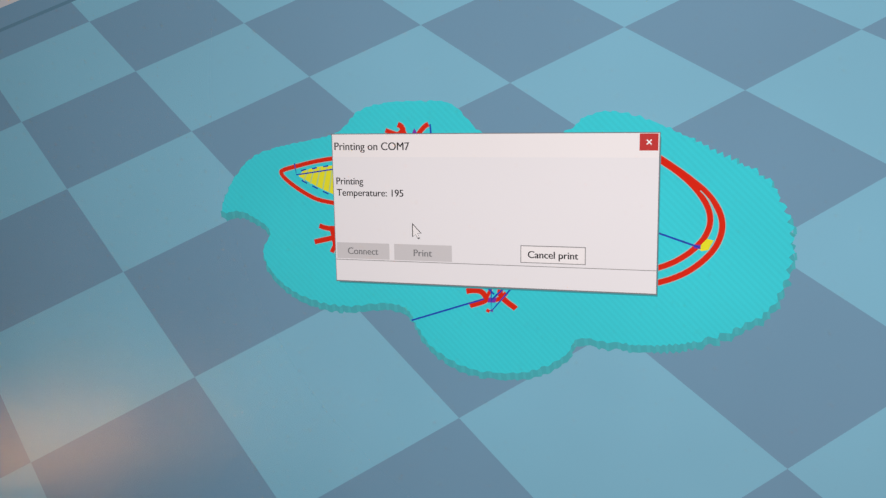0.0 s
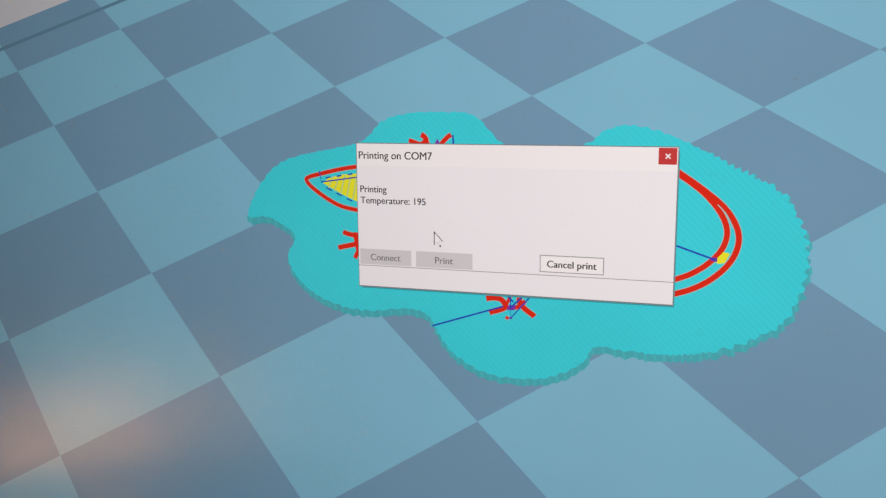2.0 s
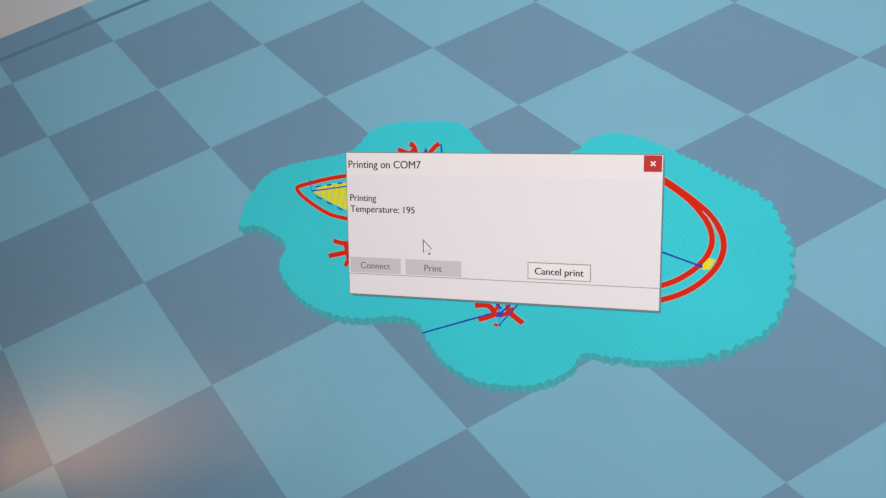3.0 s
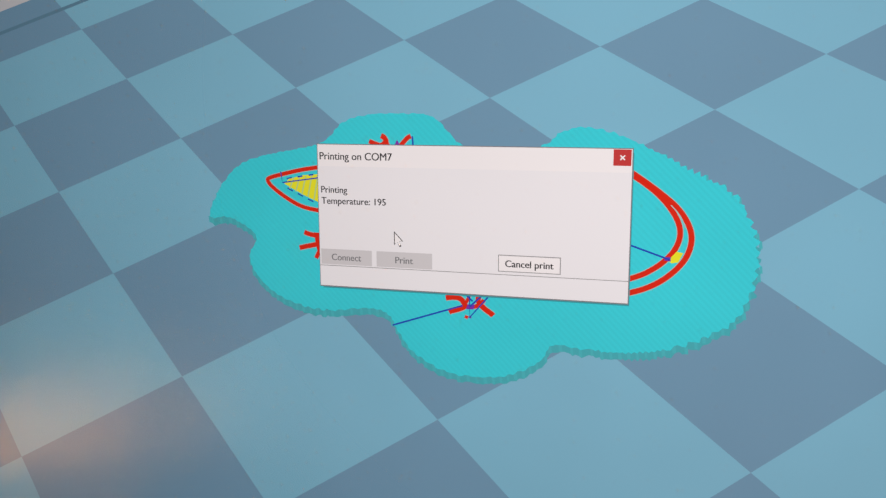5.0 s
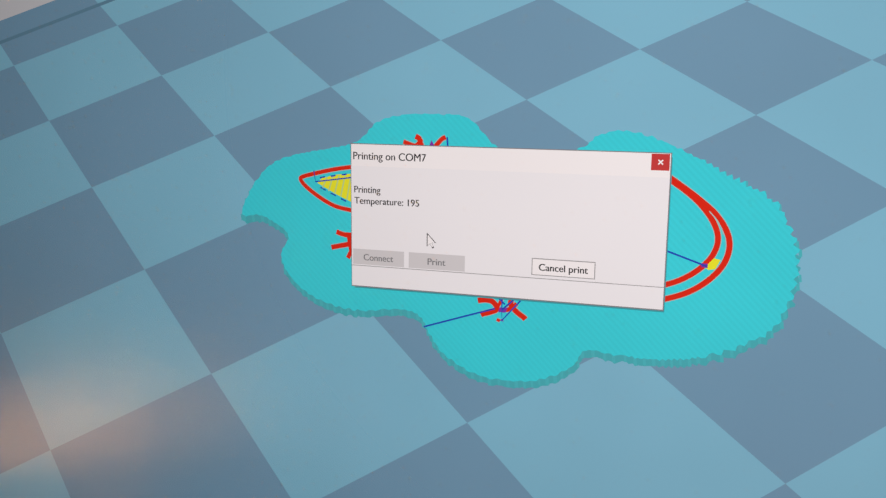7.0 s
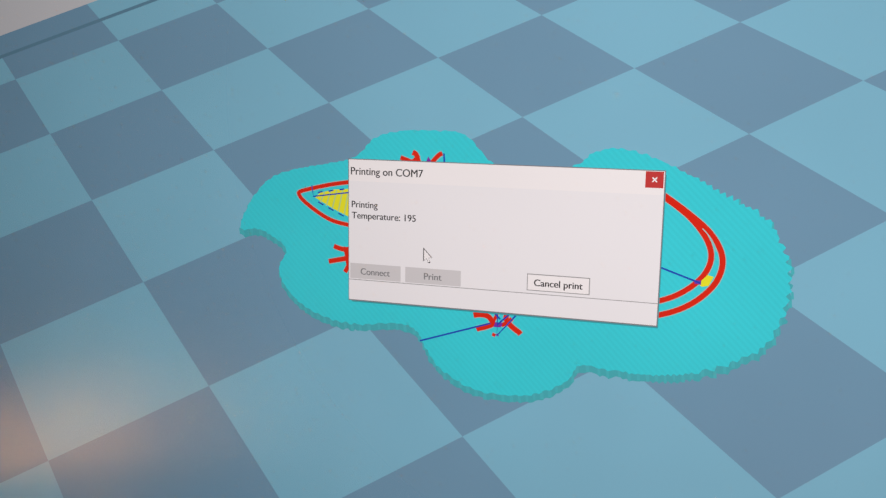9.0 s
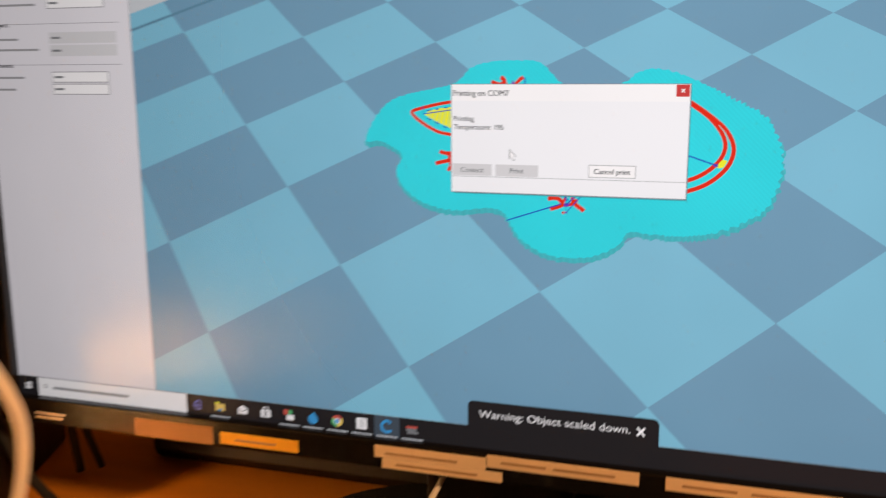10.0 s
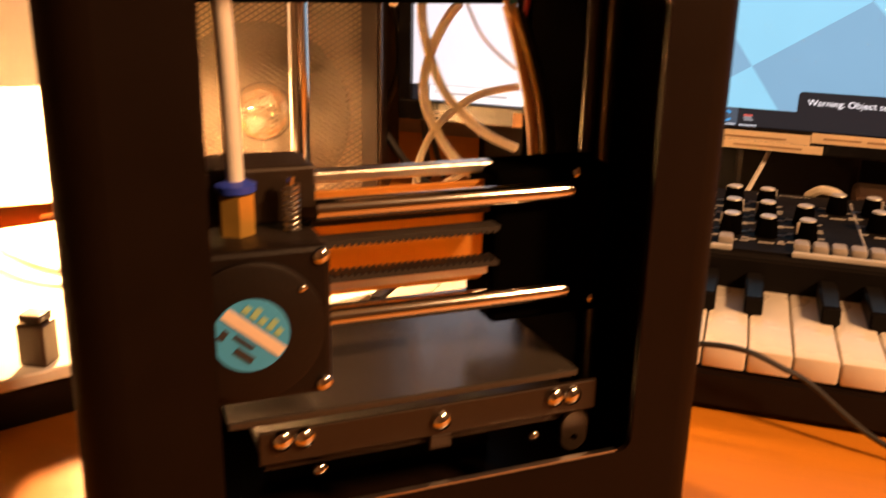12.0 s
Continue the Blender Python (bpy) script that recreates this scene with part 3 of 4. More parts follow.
flat("icon_ball_green", [disc(ICON[6], 20, 11, 150, 270)], 5, S_IGRN)
flat("icon_ball_yellow", [disc(ICON[6], 20, 11, 270, 390)], 5, S_IYEL)
flat("icon_ball_ring", [disc(ICON[6], 20, 5.6)], 6, S_WHITE)
flat("icon_ball_core", [disc(ICON[6], 20, 4.3)], 7, S_IBLUE)
flat("icon_pages", [rect(ICON[7] - 10, 10, ICON[7] + 10, 31)], 5, S_WHITE)
flat("icon_pages_lines", [rect(ICON[7] - 5, 14 + 4 * k, ICON[7] + 6, 15.6 + 4 * k) for k in range(4)], 6, S_TXT2)
flat("icon_ring", ribbon([(ICON[8] + 8, 27), (ICON[8], 31), (ICON[8] - 9, 24), (ICON[8] - 8, 14), (ICON[8], 10), (ICON[8] + 9, 13)], 5, 6), 5, S_IBLUE)
flat("icon_books", [rect(ICON[9] - 11, 22, ICON[9] + 9, 26)], 5, S_IRED)
flat("icon_books_low", [rect(ICON[9] - 9, 12, ICON[9] + 11, 16), rect(ICON[9] - 11, 17, ICON[9] + 8, 21)], 5, S_TXT2)
for k in (1, 4, 5, 6, 7, 8, 9):
    flat("task_underline", [rect(ICON[k] - 20, 0.5, ICON[k] + 20, 2.6)], 6, S_SKY)


# label tape strips stuck along the lower bezel
def tape(x0, z0, x1, z1, material, label, bars):
    root = base("label_tape", pose(x0, -0.0061, z0), label, "label tape", "label tapes on the bezel")
    w, h = x1 - x0, z1 - z0
    part("strip", bx(0, -0.0007, 0, w, 0, h, bevel=0.0002, segs=1), material, root)
    for a, b, c in bars:
        part("print_bar", bx(w * a, -0.0010, h * c - 0.0006, w * b, -0.0007, h * c + 0.0006), M_TAPE_INK, root)


tape(0.147, 0.0865, 0.197, 0.0938, M_TAPE_Y, "bright yellow label tape stuck on the monitor bezel", [(0.2, 0.72, 0.45)])
tape(0.2435, 0.0905, 0.307, 0.0975, M_TAPE, "cream label tape with faded print on the bezel", [(0.1, 0.75, 0.4)])
tape(0.248, 0.0845, 0.316, 0.0903, M_TAPE, "cream label tape below another on the bezel", [(0.12, 0.8, 0.5)])
tape(0.3075, 0.0925, 0.387, 0.0995, M_TAPE, "cream label tape with faded print on the bezel", [(0.1, 0.4, 0.5), (0.45, 0.85, 0.5)])
tape(0.400, 0.0922, 0.482, 0.0992, M_TAPE, "cream label tape with faded print on the bezel", [(0.1, 0.42, 0.5), (0.5, 0.9, 0.5)])
tape(0.490, 0.0922, 0.560, 0.0992, M_TAPE, "cream label tape with faded print on the bezel", [(0.1, 0.8, 0.5)])
# the wood's reflection in the glossy bezel, put on as a brown strip
brown = base("bezel_reflection", pose(0.089, -0.0061, 0.0848), "brown strip painting the wood's reflection in the lower bezel", "tape")
part("strip", bx(0, -0.0006, 0, 0.053, 0, 0.011, bevel=0.0002, segs=1), M_BROWN, brown)

# ---------------------------------------------------------------- synthesizer on its keyboard dock
SYNTH = Matrix.Translation((0.285, -0.2, 0)) @ Matrix.Rotation(radians(3.8), 4, "Z") @ Matrix.Translation((-0.285, 0.2, 0))   # stands slightly askew
synth = base("synthesizer", SYNTH, "black desktop synthesizer with rows of knobs above piano keys", "synthesizer")
X0, X1 = 0.106, 0.411
KZ = 0.046   # key tops


def prism(x0, x1, prof, bevel=0.0):
    """A long body with a side profile of (y, z) pairs."""
    b = bmesh.new()
    a = [b.verts.new((x0, y, z)) for y, z in prof]
    c = [b.verts.new((x1, y, z)) for y, z in prof]
    b.faces.new(a)
    b.faces.new(c)
    for k in range(len(prof)):
        b.faces.new((a[k], a[(k + 1) % len(prof)], c[(k + 1) % len(prof)], c[k]))
    if bevel:
        bmesh.ops.bevel(b, geom=list(b.edges), offset=bevel, segments=2, affect="EDGES")
    return b


PY0, PZ0, PY1, PZ1 = -0.198, 0.0655, -0.066, 0.0680   # front and back edge of the knob panel
part("dock", prism(X0, X1, [(-0.291, DESK + 0.002), (-0.288, 0.0335), (-0.200, 0.0342), (-0.199, 0.046), (-0.190, 0.056), (-0.060, 0.062), (-0.058, DESK + 0.002)], 0.0015), M_DARK, synth)
for ex in (X0, X1 - 0.006):
    part("dock_cheek", bx(ex, -0.2895, 0.0345, ex + 0.006, -0.199, KZ + 0.001, bevel=0.001), M_DARK, synth)
for fx in (X0 + 0.02, X1 - 0.04):
    for fy in (-0.28, -0.08):
        part("rubber_foot", cyl((fx, fy, DESK), (fx, fy, DESK + 0.003), 0.006), M_RUBBER, synth)
panel = part("control_panel", prism(X0 + 0.001, X1 - 0.006, [(PY0 - 0.001, 0.050), (PY0, PZ0), (PY1, PZ1), (PY1, 0.05)], 0.0012), M_PANEL, synth)
part("front_strip", prism(X0, X1, [(-0.2036, 0.040), (-0.2034, 0.0625), (-0.2000, 0.0653), (-0.1993, 0.040)], 0.0008), M_PANEL, synth)


def on_panel(x, f):
    """Point of the panel's face: f 0 at its back edge, 1 at its front."""
    return Vector((x, PY1 + (PY0 - PY1) * f, PZ1 + (PZ0 - PZ1) * f))


TILT = math.atan2(PZ1 - PZ0, PY1 - PY0)
PN = Vector((0, -math.sin(TILT), math.cos(TILT)))


def knob(x, f, pointer):
    c = on_panel(x, f)
    m = Matrix.Translation(c) @ PN.to_track_quat("Z", "Y").to_matrix().to_4x4()
    body = part("knob", lathe([(0, 0.0006), (0.0062, 0.0006), (0.0058, 0.004), (0.0050, 0.0105), (0.0046, 0.0112), (0, 0.0112)], m, 20), M_MATTE, synth, smooth=True)
    part("knob_cap", lathe([(0, 0.0113), (0.0044, 0.0113), (0.0041, 0.0120), (0, 0.0122)], m, 16), M_KCAP, body, "pale grey cap", smooth=True)
    a = radians(pointer)
    b = bmesh.new()
    box(b, -0.0005, 0.0040, 0.004, 0.0005, 0.0062, 0.0108)
    b.transform(m @ Matrix.Rotation(a, 4, "Z"))
    part("pointer", b, M_SILK, body)
    rng = random.Random(int(x * 9000 + f * 700))
    for s, df in ((-1, 0.07), (1, 0.07), (1, -0.02), (-1, -0.05), (1, 0.10)):
        w = rng.uniform(0.0025, 0.0050)
        q = on_panel(x + s * 0.0078, f + df + rng.uniform(-0.012, 0.012))
        part("scale_bar", bx(q.x - w / 2, q.y - 0.0005, q.z + 0.0002, q.x + w / 2, q.y + 0.0005, q.z + 0.0007), M_SILK, panel)
    w = rng.uniform(0.005, 0.009)
    q = on_panel(x, f + 0.105)
    part("scale_bar", bx(q.x - w / 2, q.y - 0.0006, q.z + 0.0002, q.x + w / 2, q.y + 0.0006, q.z + 0.0007), M_SILK, panel)


R1, R2, R3 = 0.295, 0.535, 0.775   # the three rows of knobs
KN = {0.118: (R1, R2, R3), 0.138: (R1, R2), 0.157: (0.2, 0.44), 0.177: (0.25, 0.5), 0.1965: (0.47, 0.70), 0.2165: (R1, R2, R3), 0.2355: (R1, R2, R3), 0.2545: (0.43, 0.66),
      0.274: (R1, R2, R3), 0.293: (R1, R2, R3), 0.3135: (0.545, R3), 0.3335: (R1,), 0.353: (R1, R2), 0.372: (R1, R2), 0.392: (R1, R2, R3)}
for kx, fs in KN.items():
    for f in fs:
        knob(kx, f, (kx * 7919 + f * 613) % 270 - 135)
for lx in (0.206, 0.2265, 0.2625, 0.3435, 0.3825, 0.402):
    q0, q1 = on_panel(lx, 0.10), on_panel(lx, 0.92)
    b = bmesh.new()
    rod(b, q0 + PN * 0.0003, q1 + PN * 0.0003, 0.0006, n=6)
    part("section_line", b, M_SILK, panel)
for text, tx, tw in (("OSCILLATOR", 0.165, 0.024), ("MIXER", 0.240, 0.011), ("FILTER / ENVELOPES", 0.288, 0.032), ("LFO", 0.362, 0.007), ("DELAY", 0.386, 0.012)):
    q = on_panel(tx, 0.075)
    letters("section_title", text, 0, 0, 0.0042, tw, M_SILK, 0, panel, Matrix.Translation(q + PN * 0.0004) @ Matrix.Rotation(TILT, 4, "X"))
for k in range(16):
    bxk = 0.1945 + 0.0111 * k if k < 8 else 0.3108 + 0.0092 * (k - 8)
    q = on_panel(bxk, 0.93)
    part("step_button", bx(q.x - 0.0038, q.y - 0.005, q.z - 0.001, q.x + 0.0038, q.y + 0.006, q.z + 0.005, bevel=0.0016), M_BTN, synth, smooth=True)
for a, c in ((0.112, 0.276), (0.306, 0.3785)):
    part("button_ledge", bx(a, PY0 - 0.0012, PZ0 - 0.001, c, PY0 + 0.0026, PZ0 + 0.0018, bevel=0.0005), M_SILK, synth)
# maker's badge, drawn as plain bars
part("badge_block", bx(0.3585, -0.2044, 0.0562, 0.3675, -0.2034, 0.0615), M_SILK, synth)
for k in range(6):
    part("badge_bar", bx(0.3695 + 0.0048 * k, -0.2044, 0.0562 + (0.0004 if k else 0), 0.3733 + 0.0048 * k, -0.2034, 0.0615 - (0.0009 if k not in (2, 5) else 0)), M_SILK, synth)

# keys: fifteen white, ten black, each a part
KW = 0.0194
KX0 = 0.1128
key_mesh = None
for k in range(15):
    if key_mesh is None:
        b = bmesh.new()
        box(b, 0.00045, -0.2875, 0.0350, KW - 0.00045, -0.203, KZ, bevel=0.0011)
        ob = part("white_key", b, M_KEY, synth, smooth=True)
        key_mesh = ob.data
    else:
        ob = new("white_key", key_mesh)
        ob.parent = synth
    ob.location = (KX0 + k * KW, 0, 0)
bkey_mesh = None
for k in range(1, 15):
    if k % 7 in (0, 3):
        continue
    off = {1: -0.0015, 2: 0.0015, 4: -0.002, 5: 0, 6: 0.002}[k % 7]
    if bkey_mesh is None:
        b = bmesh.new()
        prof = [(-0.243, KZ - 0.002), (-0.2405, KZ + 0.0085), (-0.203, KZ + 0.0095), (-0.203, KZ - 0.002)]
        top = prism(-0.0044, 0.0044, prof, 0.0010)
        ob = part("black_key", top, M_BKEY, synth, smooth=True)
        bkey_mesh = ob.data
        b.free()
    else:
        ob = new("black_key", bkey_mesh)
        ob.parent = synth
    ob.location = (KX0 + k * KW + off, 0, 0)

# ---------------------------------------------------------------- 3D printer
printer = base("3d_printer", pose(0.2645, -0.428, 0, 0, 0, 44), "small black sheet-steel 3D printer with an open frame", "3D printer")
PL, PR, PT, PB = -0.155, 0.0315, 0.2535, DESK + 0.004   # outer sides, top, bottom
OL, OR_, OB, OT = -0.121, 0.0032, 0.0630, 0.2160            # opening of the front


def rounded(x0, z0, x1, z1, r, n=6):
    pts = []
    for cx, cz, a0 in ((x1 - r, z1 - r, 0), (x0 + r, z1 - r, 90), (x0 + r, z0 + r, 180), (x1 - r, z0 + r, 270)):
        for k in range(n + 1):
            a = radians(a0 + 90 * k / n)
            pts.append((cx + r * math.cos(a), cz + r * math.sin(a)))
    return pts


def plate(outer, inner, y0, y1):
    """A plate of thickness y0..y1 with a hole: two loops of equal length in (x, z)."""
    b = bmesh.new()
    loops = [[b.verts.new((x, y, z)) for x, z in lp] for lp in (outer, inner) for y in (y0, y1)]
    n = len(outer)
    for k in range(n):
        q = (k + 1) % n
        b.faces.new((loops[0][k], loops[0][q], loops[2][q], loops[2][k]))
        b.faces.new((loops[1][k], loops[3][k], loops[3][q], loops[1][q]))
        b.faces.new((loops[0][k], loops[1][k], loops[1][q], loops[0][q]))
        b.faces.new((loops[2][k], loops[2][q], loops[3][q], loops[3][k]))
    return b


RC = 0.012  # rounding of the upright corners
part("front_plate", plate(rounded(PL + RC, PB, PR - RC, PT, 0.0005), rounded(OL, OB, OR_, OT, 0.004), 0.0, 0.0022), M_BLACK, printer)


def corner(cx, a0):
    b = bmesh.new()
    rows = []
    for k in range(9):
        a = radians(a0 + 90 * k / 8)
        rows.append([b.verts.new((cx + r * math.cos(a), RC + r * math.sin(a), z)) for r in (RC, RC - 0.002) for z in (PB, PT)])
    for p, q in zip(rows, rows[1:]):
        b.faces.new((p[0], q[0], q[1], p[1]))
        b.faces.new((p[2], p[3], q[3], q[2]))
        b.faces.new((p[1], q[1], q[3], p[3]))
        b.faces.new((p[0], p[2], q[2], q[0]))
    return b


part("rounded_corner", corner(PL + RC, 180), M_BLACK, printer, smooth=True)
part("rounded_corner", corner(PR - RC, 270), M_BLACK, printer, smooth=True)
DEP = 0.094
part("side_panel", bx(PR - 0.002, RC, PB, PR, DEP, PT), M_BLACK, printer)
part("side_panel", bx(PL, RC, PB, PL + 0.002, DEP, PT), M_BLACK, printer)
part("back_plate", plate(rounded(PL + 0.0022, PB, PR - 0.0022, PT, 0.0005), rounded(-0.119, 0.0640, 0.0075, 0.1935, 0.006), DEP - 0.0022, DEP), M_MATTE, printer)
part("inner_wall", bx(0.0080, 0.045, PB + 0.002, 0.0105, DEP - 0.0024, PT - 0.01), M_MATTE, printer)
part("front_lip", bx(OL + 0.005, 0.0003, OB + 0.0001, OR_ - 0.005, 0.0024, OB + 0.0007), M_STEEL, printer, "bare folded edge")
part("base_tray", bx(PL + 0.003, 0.004, PB, PR - 0.003, DEP - 0.004, PB + 0.02), M_BLACK, printer)
for fx in (PL + 0.02, PR - 0.02):
    for fy in (0.016, DEP - 0.016):
        part("rubber_foot", cyl((fx, fy, DESK), (fx, fy, PB), 0.007), M_RUBBER, printer)
# badge on the upper beam, as plain strokes
rb = random.Random(8)
bxs = -0.088
for k in range(11):
    w, lo, hi = rb.uniform(0.0016, 0.0034), rb.choice((0.2310, 0.2318, 0.2335)), rb.choice((0.2372, 0.2385, 0.2405))
    part("badge_stroke", bx(bxs, -0.0008, lo, bxs + w, 0, hi, bevel=0.0003, segs=1), M_LETTER, printer)
    bxs += w + rb.uniform(0.0008, 0.0022)
part("badge_stroke", bx(-0.0440, -0.0008, 0.2310, -0.0422, 0, 0.2352, bevel=0.0003, segs=1), M_LETTER, printer)
# feeder plate and fitting on the top
part("feeder_plate", bx(-0.150, 0.0035, PT - 0.0021, 0.006, 0.046, PT - 0.0004, bevel=0.0004), M_STEEL, printer, "bare steel feeder plate")
part("feeder_screw", lathe([(0, 0), (0.0035, 0), (0.003, 0.0014), (0, 0.0018)], Matrix.Translation((-0.001, 0.012, PT - 0.0004)), 14), M_CHROME, printer, smooth=True)
part("feeder_mount", bx(-0.045, DEP + 0.0004, 0.205, 0.012, 0.146, 0.243, bevel=0.003), M_BLOCK, printer)
part("top_cover", plate(rounded(PL + 0.003, 0.003, PR - 0.003, DEP - 0.001, 0.010), rounded(-0.055, 0.02, -0.01, DEP - 0.02, 0.008), 0, 0.0018), M_BLACK, printer).matrix_local = Matrix.Translation((0, 0, PT - 0.004)) @ Matrix.Rotation(radians(90), 4, "X") @ Matrix.Diagonal((1, 1, -1, 1))
fx, fy = -0.0158, 0.124
part("feed_fitting", cyl((fx, fy, 0.243), (fx, fy, 0.2615), 0.0052, n=6), M_STEEL, printer)
part("feed_collar", cyl((fx, fy, 0.2615), (fx, fy, 0.2645), 0.0066), M_TUBE, printer, smooth=True)
part("feed_tube", tube([(fx, fy, 0.2645), (fx - 0.004, fy - 0.002, 0.29), (fx - 0.022, fy - 0.006, 0.335), (fx - 0.06, fy - 0.01, 0.40)], 0.0034), M_TUBE, printer, smooth=True)

# carriage with hot end: body, fan, fitting, spring
part("carriage", bx(-0.150, 0.012, 0.098, -0.0895, 0.052, 0.1365, bevel=0.0015), M_BLOCK, printer)
part("carriage_plate", bx(-0.140, 0.030, 0.137, -0.088, 0.052, 0.153, bevel=0.001), M_BRACKET, printer)
fan = part("fan", bx(-0.1305, 0.0045, 0.0965, -0.0905, 0.0118, 0.1380, bevel=0.0016), M_DARK, printer, "black square blower fan")
part("fan_cover", lathe([(0, 0), (0.0190, 0), (0.0188, 0.0012), (0.0178, 0.0016), (0, 0.0016)], Matrix.Translation((-0.1115, 0.0044, 0.1165)) @ Matrix.Rotation(radians(90), 4, "X"), 40), M_DARK, fan, smooth=True)
part("fan_label", lathe([(0, 0), (0.0098, 0), (0.0098, 0.0003), (0, 0.0003)], Matrix.Translation((-0.1120, 0.0026, 0.1164)) @ Matrix.Rotation(radians(90), 4, "X"), 40), M_LABEL, fan, "round blue paper label")
LBL = Matrix.Translation((-0.1120, 0.0022, 0.1164)) @ Matrix.Rotation(radians(-41), 4, "Y").inverted()


def on_label(name, x0, z0, x1, z1, m):
    b = bx(x0, -0.0002, z0, x1, 0, z1)
    b.transform(LBL)
    part(name, b, m, fan)


on_label("label_band", -0.0093, -0.0006, 0.0093, 0.0026, M_BAND)
for k in range(5):
    on_label("label_stroke", -0.0062 + 0.0026 * k, 0.0036, -0.0046 + 0.0026 * k, 0.0058 + 0.0012 * (k % 2), M_PRINT_G)
on_label("label_stroke", -0.0035, -0.0030, 0.0025, -0.0018, M_INK)
on_label("label_stroke", -0.001, -0.0062, 0.0045, -0.0042, M_INK)
on_label("label_stroke", -0.0068, -0.0052, -0.0052, -0.0024, M_INK)


def screw(x, y, z, r=0.0026, parent=None):
    part("screw", lathe([(0, 0), (r, 0), (r * 0.92, r * 0.5), (r * 0.55, r * 0.8), (0, r * 0.85)], Matrix.Translation((x, y, z)) @ Matrix.Rotation(radians(90), 4, "X"), 14), M_CHROME, parent or printer, smooth=True)


screw(-0.0932, 0.0045, 0.1352, 0.0022, fan)
screw(-0.0930, 0.0045, 0.0996, 0.0022, fan)
screw(-0.1235, 0.0028, 0.1040, 0.0010, fan)
screw(-0.0985, 0.0028, 0.1275, 0.0010, fan)
part("fitting_body", cyl((-0.1106, 0.026, 0.1365), (-0.1106, 0.026, 0.1475), 0.0050, n=6), M_BRASS, printer, "brass hexagonal fitting")
part("fitting_collar", lathe([(0, 0), (0.0036, 0), (0.0054, 0.0008), (0.0054, 0.0026), (0.003, 0.0036), (0, 0.0036)], Matrix.Translation((-0.1106, 0.026, 0.1475)), 20), M_BLUE, printer, "blue plastic collar", smooth=True)
part("feed_tube_inner", tube([(-0.1106, 0.026, 0.1500), (-0.1112, 0.026, 0.18), (-0.1118, 0.027, 0.2155), (-0.1075, 0.034, PT + 0.002)], 0.0024, n=12), M_TUBE, printer, smooth=True)
coil = [(-0.0962 + 0.0019 * math.cos(k * 0.9), 0.024 + 0.0019 * math.sin(k * 0.9), 0.1365 + 0.0002 * k) for k in range(66)]
part("spring", tube(coil, 0.0005, 2, 6), M_STEEL, printer, smooth=True)
part("spring_screw", cyl((-0.0962, 0.024, 0.1365), (-0.0962, 0.024, 0.1515), 0.0010), M_CHROME, printer)

# cross rods, belts and the moving block at the far end
part("cross_rod", cyl((-0.0895, 0.025, 0.1415), (-0.010, 0.025, 0.1415), 0.0031, n=24), M_CHROME, printer, smooth=True)
part("cross_rod", cyl((-0.0895, 0.025, 0.1093), (-0.010, 0.025, 0.1093), 0.0031, n=24), M_CHROME, printer, smooth=True)
part("cross_bar", bx(-0.0895, 0.038, 0.1455, -0.030, 0.044, 0.1490, bevel=0.0008), M_STEEL, printer)


def belt(z, up):
    b = bx(-0.0895, 0.022, z - 0.0007, -0.0345, 0.028, z + 0.0007)
    for k in range(27):
        x = -0.0885 + 0.002 * k
        box(b, x, 0.022, z + 0.0007 * up, x + 0.0011, 0.028, z + 0.0015 * up)
    part("belt", b, M_BELT, printer)


belt(0.1325, -1)
belt(0.1215, 1)
part("cross_bar", bx(-0.0895, 0.030, 0.1352, -0.0345, 0.034, 0.1372), M_BRACKET, printer)
part("cross_bar", bx(-0.0895, 0.030, 0.1155, -0.0345, 0.034, 0.1180), M_STEEL, printer)
# added plate: the orange light between the belts is put into its colour
part("belt_backing", bx(-0.0893, 0.0352, 0.1120, -0.0340, 0.0368, 0.1440, bevel=0.0004, segs=1), M_AMBER, printer, "amber plate added behind the belts, orange light in its colour")
blk = part("axis_block", bx(-0.0335, 0.028, 0.099, 0.0075, 0.050, 0.148, bevel=0.002), M_MATTE, printer)
screw(-0.006, 0.028, 0.1462, 0.0018, blk)
screw(0.002, 0.028, 0.104, 0.0018, blk)
part("guide_rod", cyl((0.0215, 0.060, PB + 0.02), (0.0215, 0.060, PT - 0.006), 0.0040, n=20), M_STEEL, printer, smooth=True)
part("guide_rod", cyl((0.0035, 0.040, 0.15), (0.0035, 0.040, PT - 0.006), 0.0022, n=20), M_BRACKET, printer, smooth=True)
part("lead_screw", cyl((0.0300, 0.078, PB + 0.02), (0.0300, 0.078, PT - 0.006), 0.0035, n=12), M_BRASS, printer, smooth=True)

# print bed with front bracket
bed = part("print_bed", bx(-0.118, 0.010, 0.0862, -0.0115, 0.088, 0.0885, bevel=0.0005), M_PLATE, printer, "dark satin print bed plate")
part("bed_bracket", bx(-0.110, 0.0108, 0.0735, -0.004, 0.0125, 0.0835, bevel=0.0004), M_BRACKET, printer)
part("bed_rail", bx(-0.108, 0.014, 0.0700, -0.006, 0.050, 0.0735), M_BRACKET, printer)
part("bed_tab", plate(rounded(-0.0155, 0.0600, -0.0065, 0.0735, 0.0044), rounded(-0.0122, 0.0632, -0.0098, 0.0655, 0.001), 0.0106, 0.0122), M_BRACKET, printer)
for sx, sz in ((-0.1036, 0.0808), (-0.0975, 0.0806), (-0.0567, 0.0785), (-0.0190, 0.0798), (-0.0130, 0.0796)):
    screw(sx, 0.0107, sz, 0.0030)
screw(-0.0930, 0.0115, 0.0690, 0.0022)
screw(-0.0250, 0.0118, 0.0668, 0.0018)
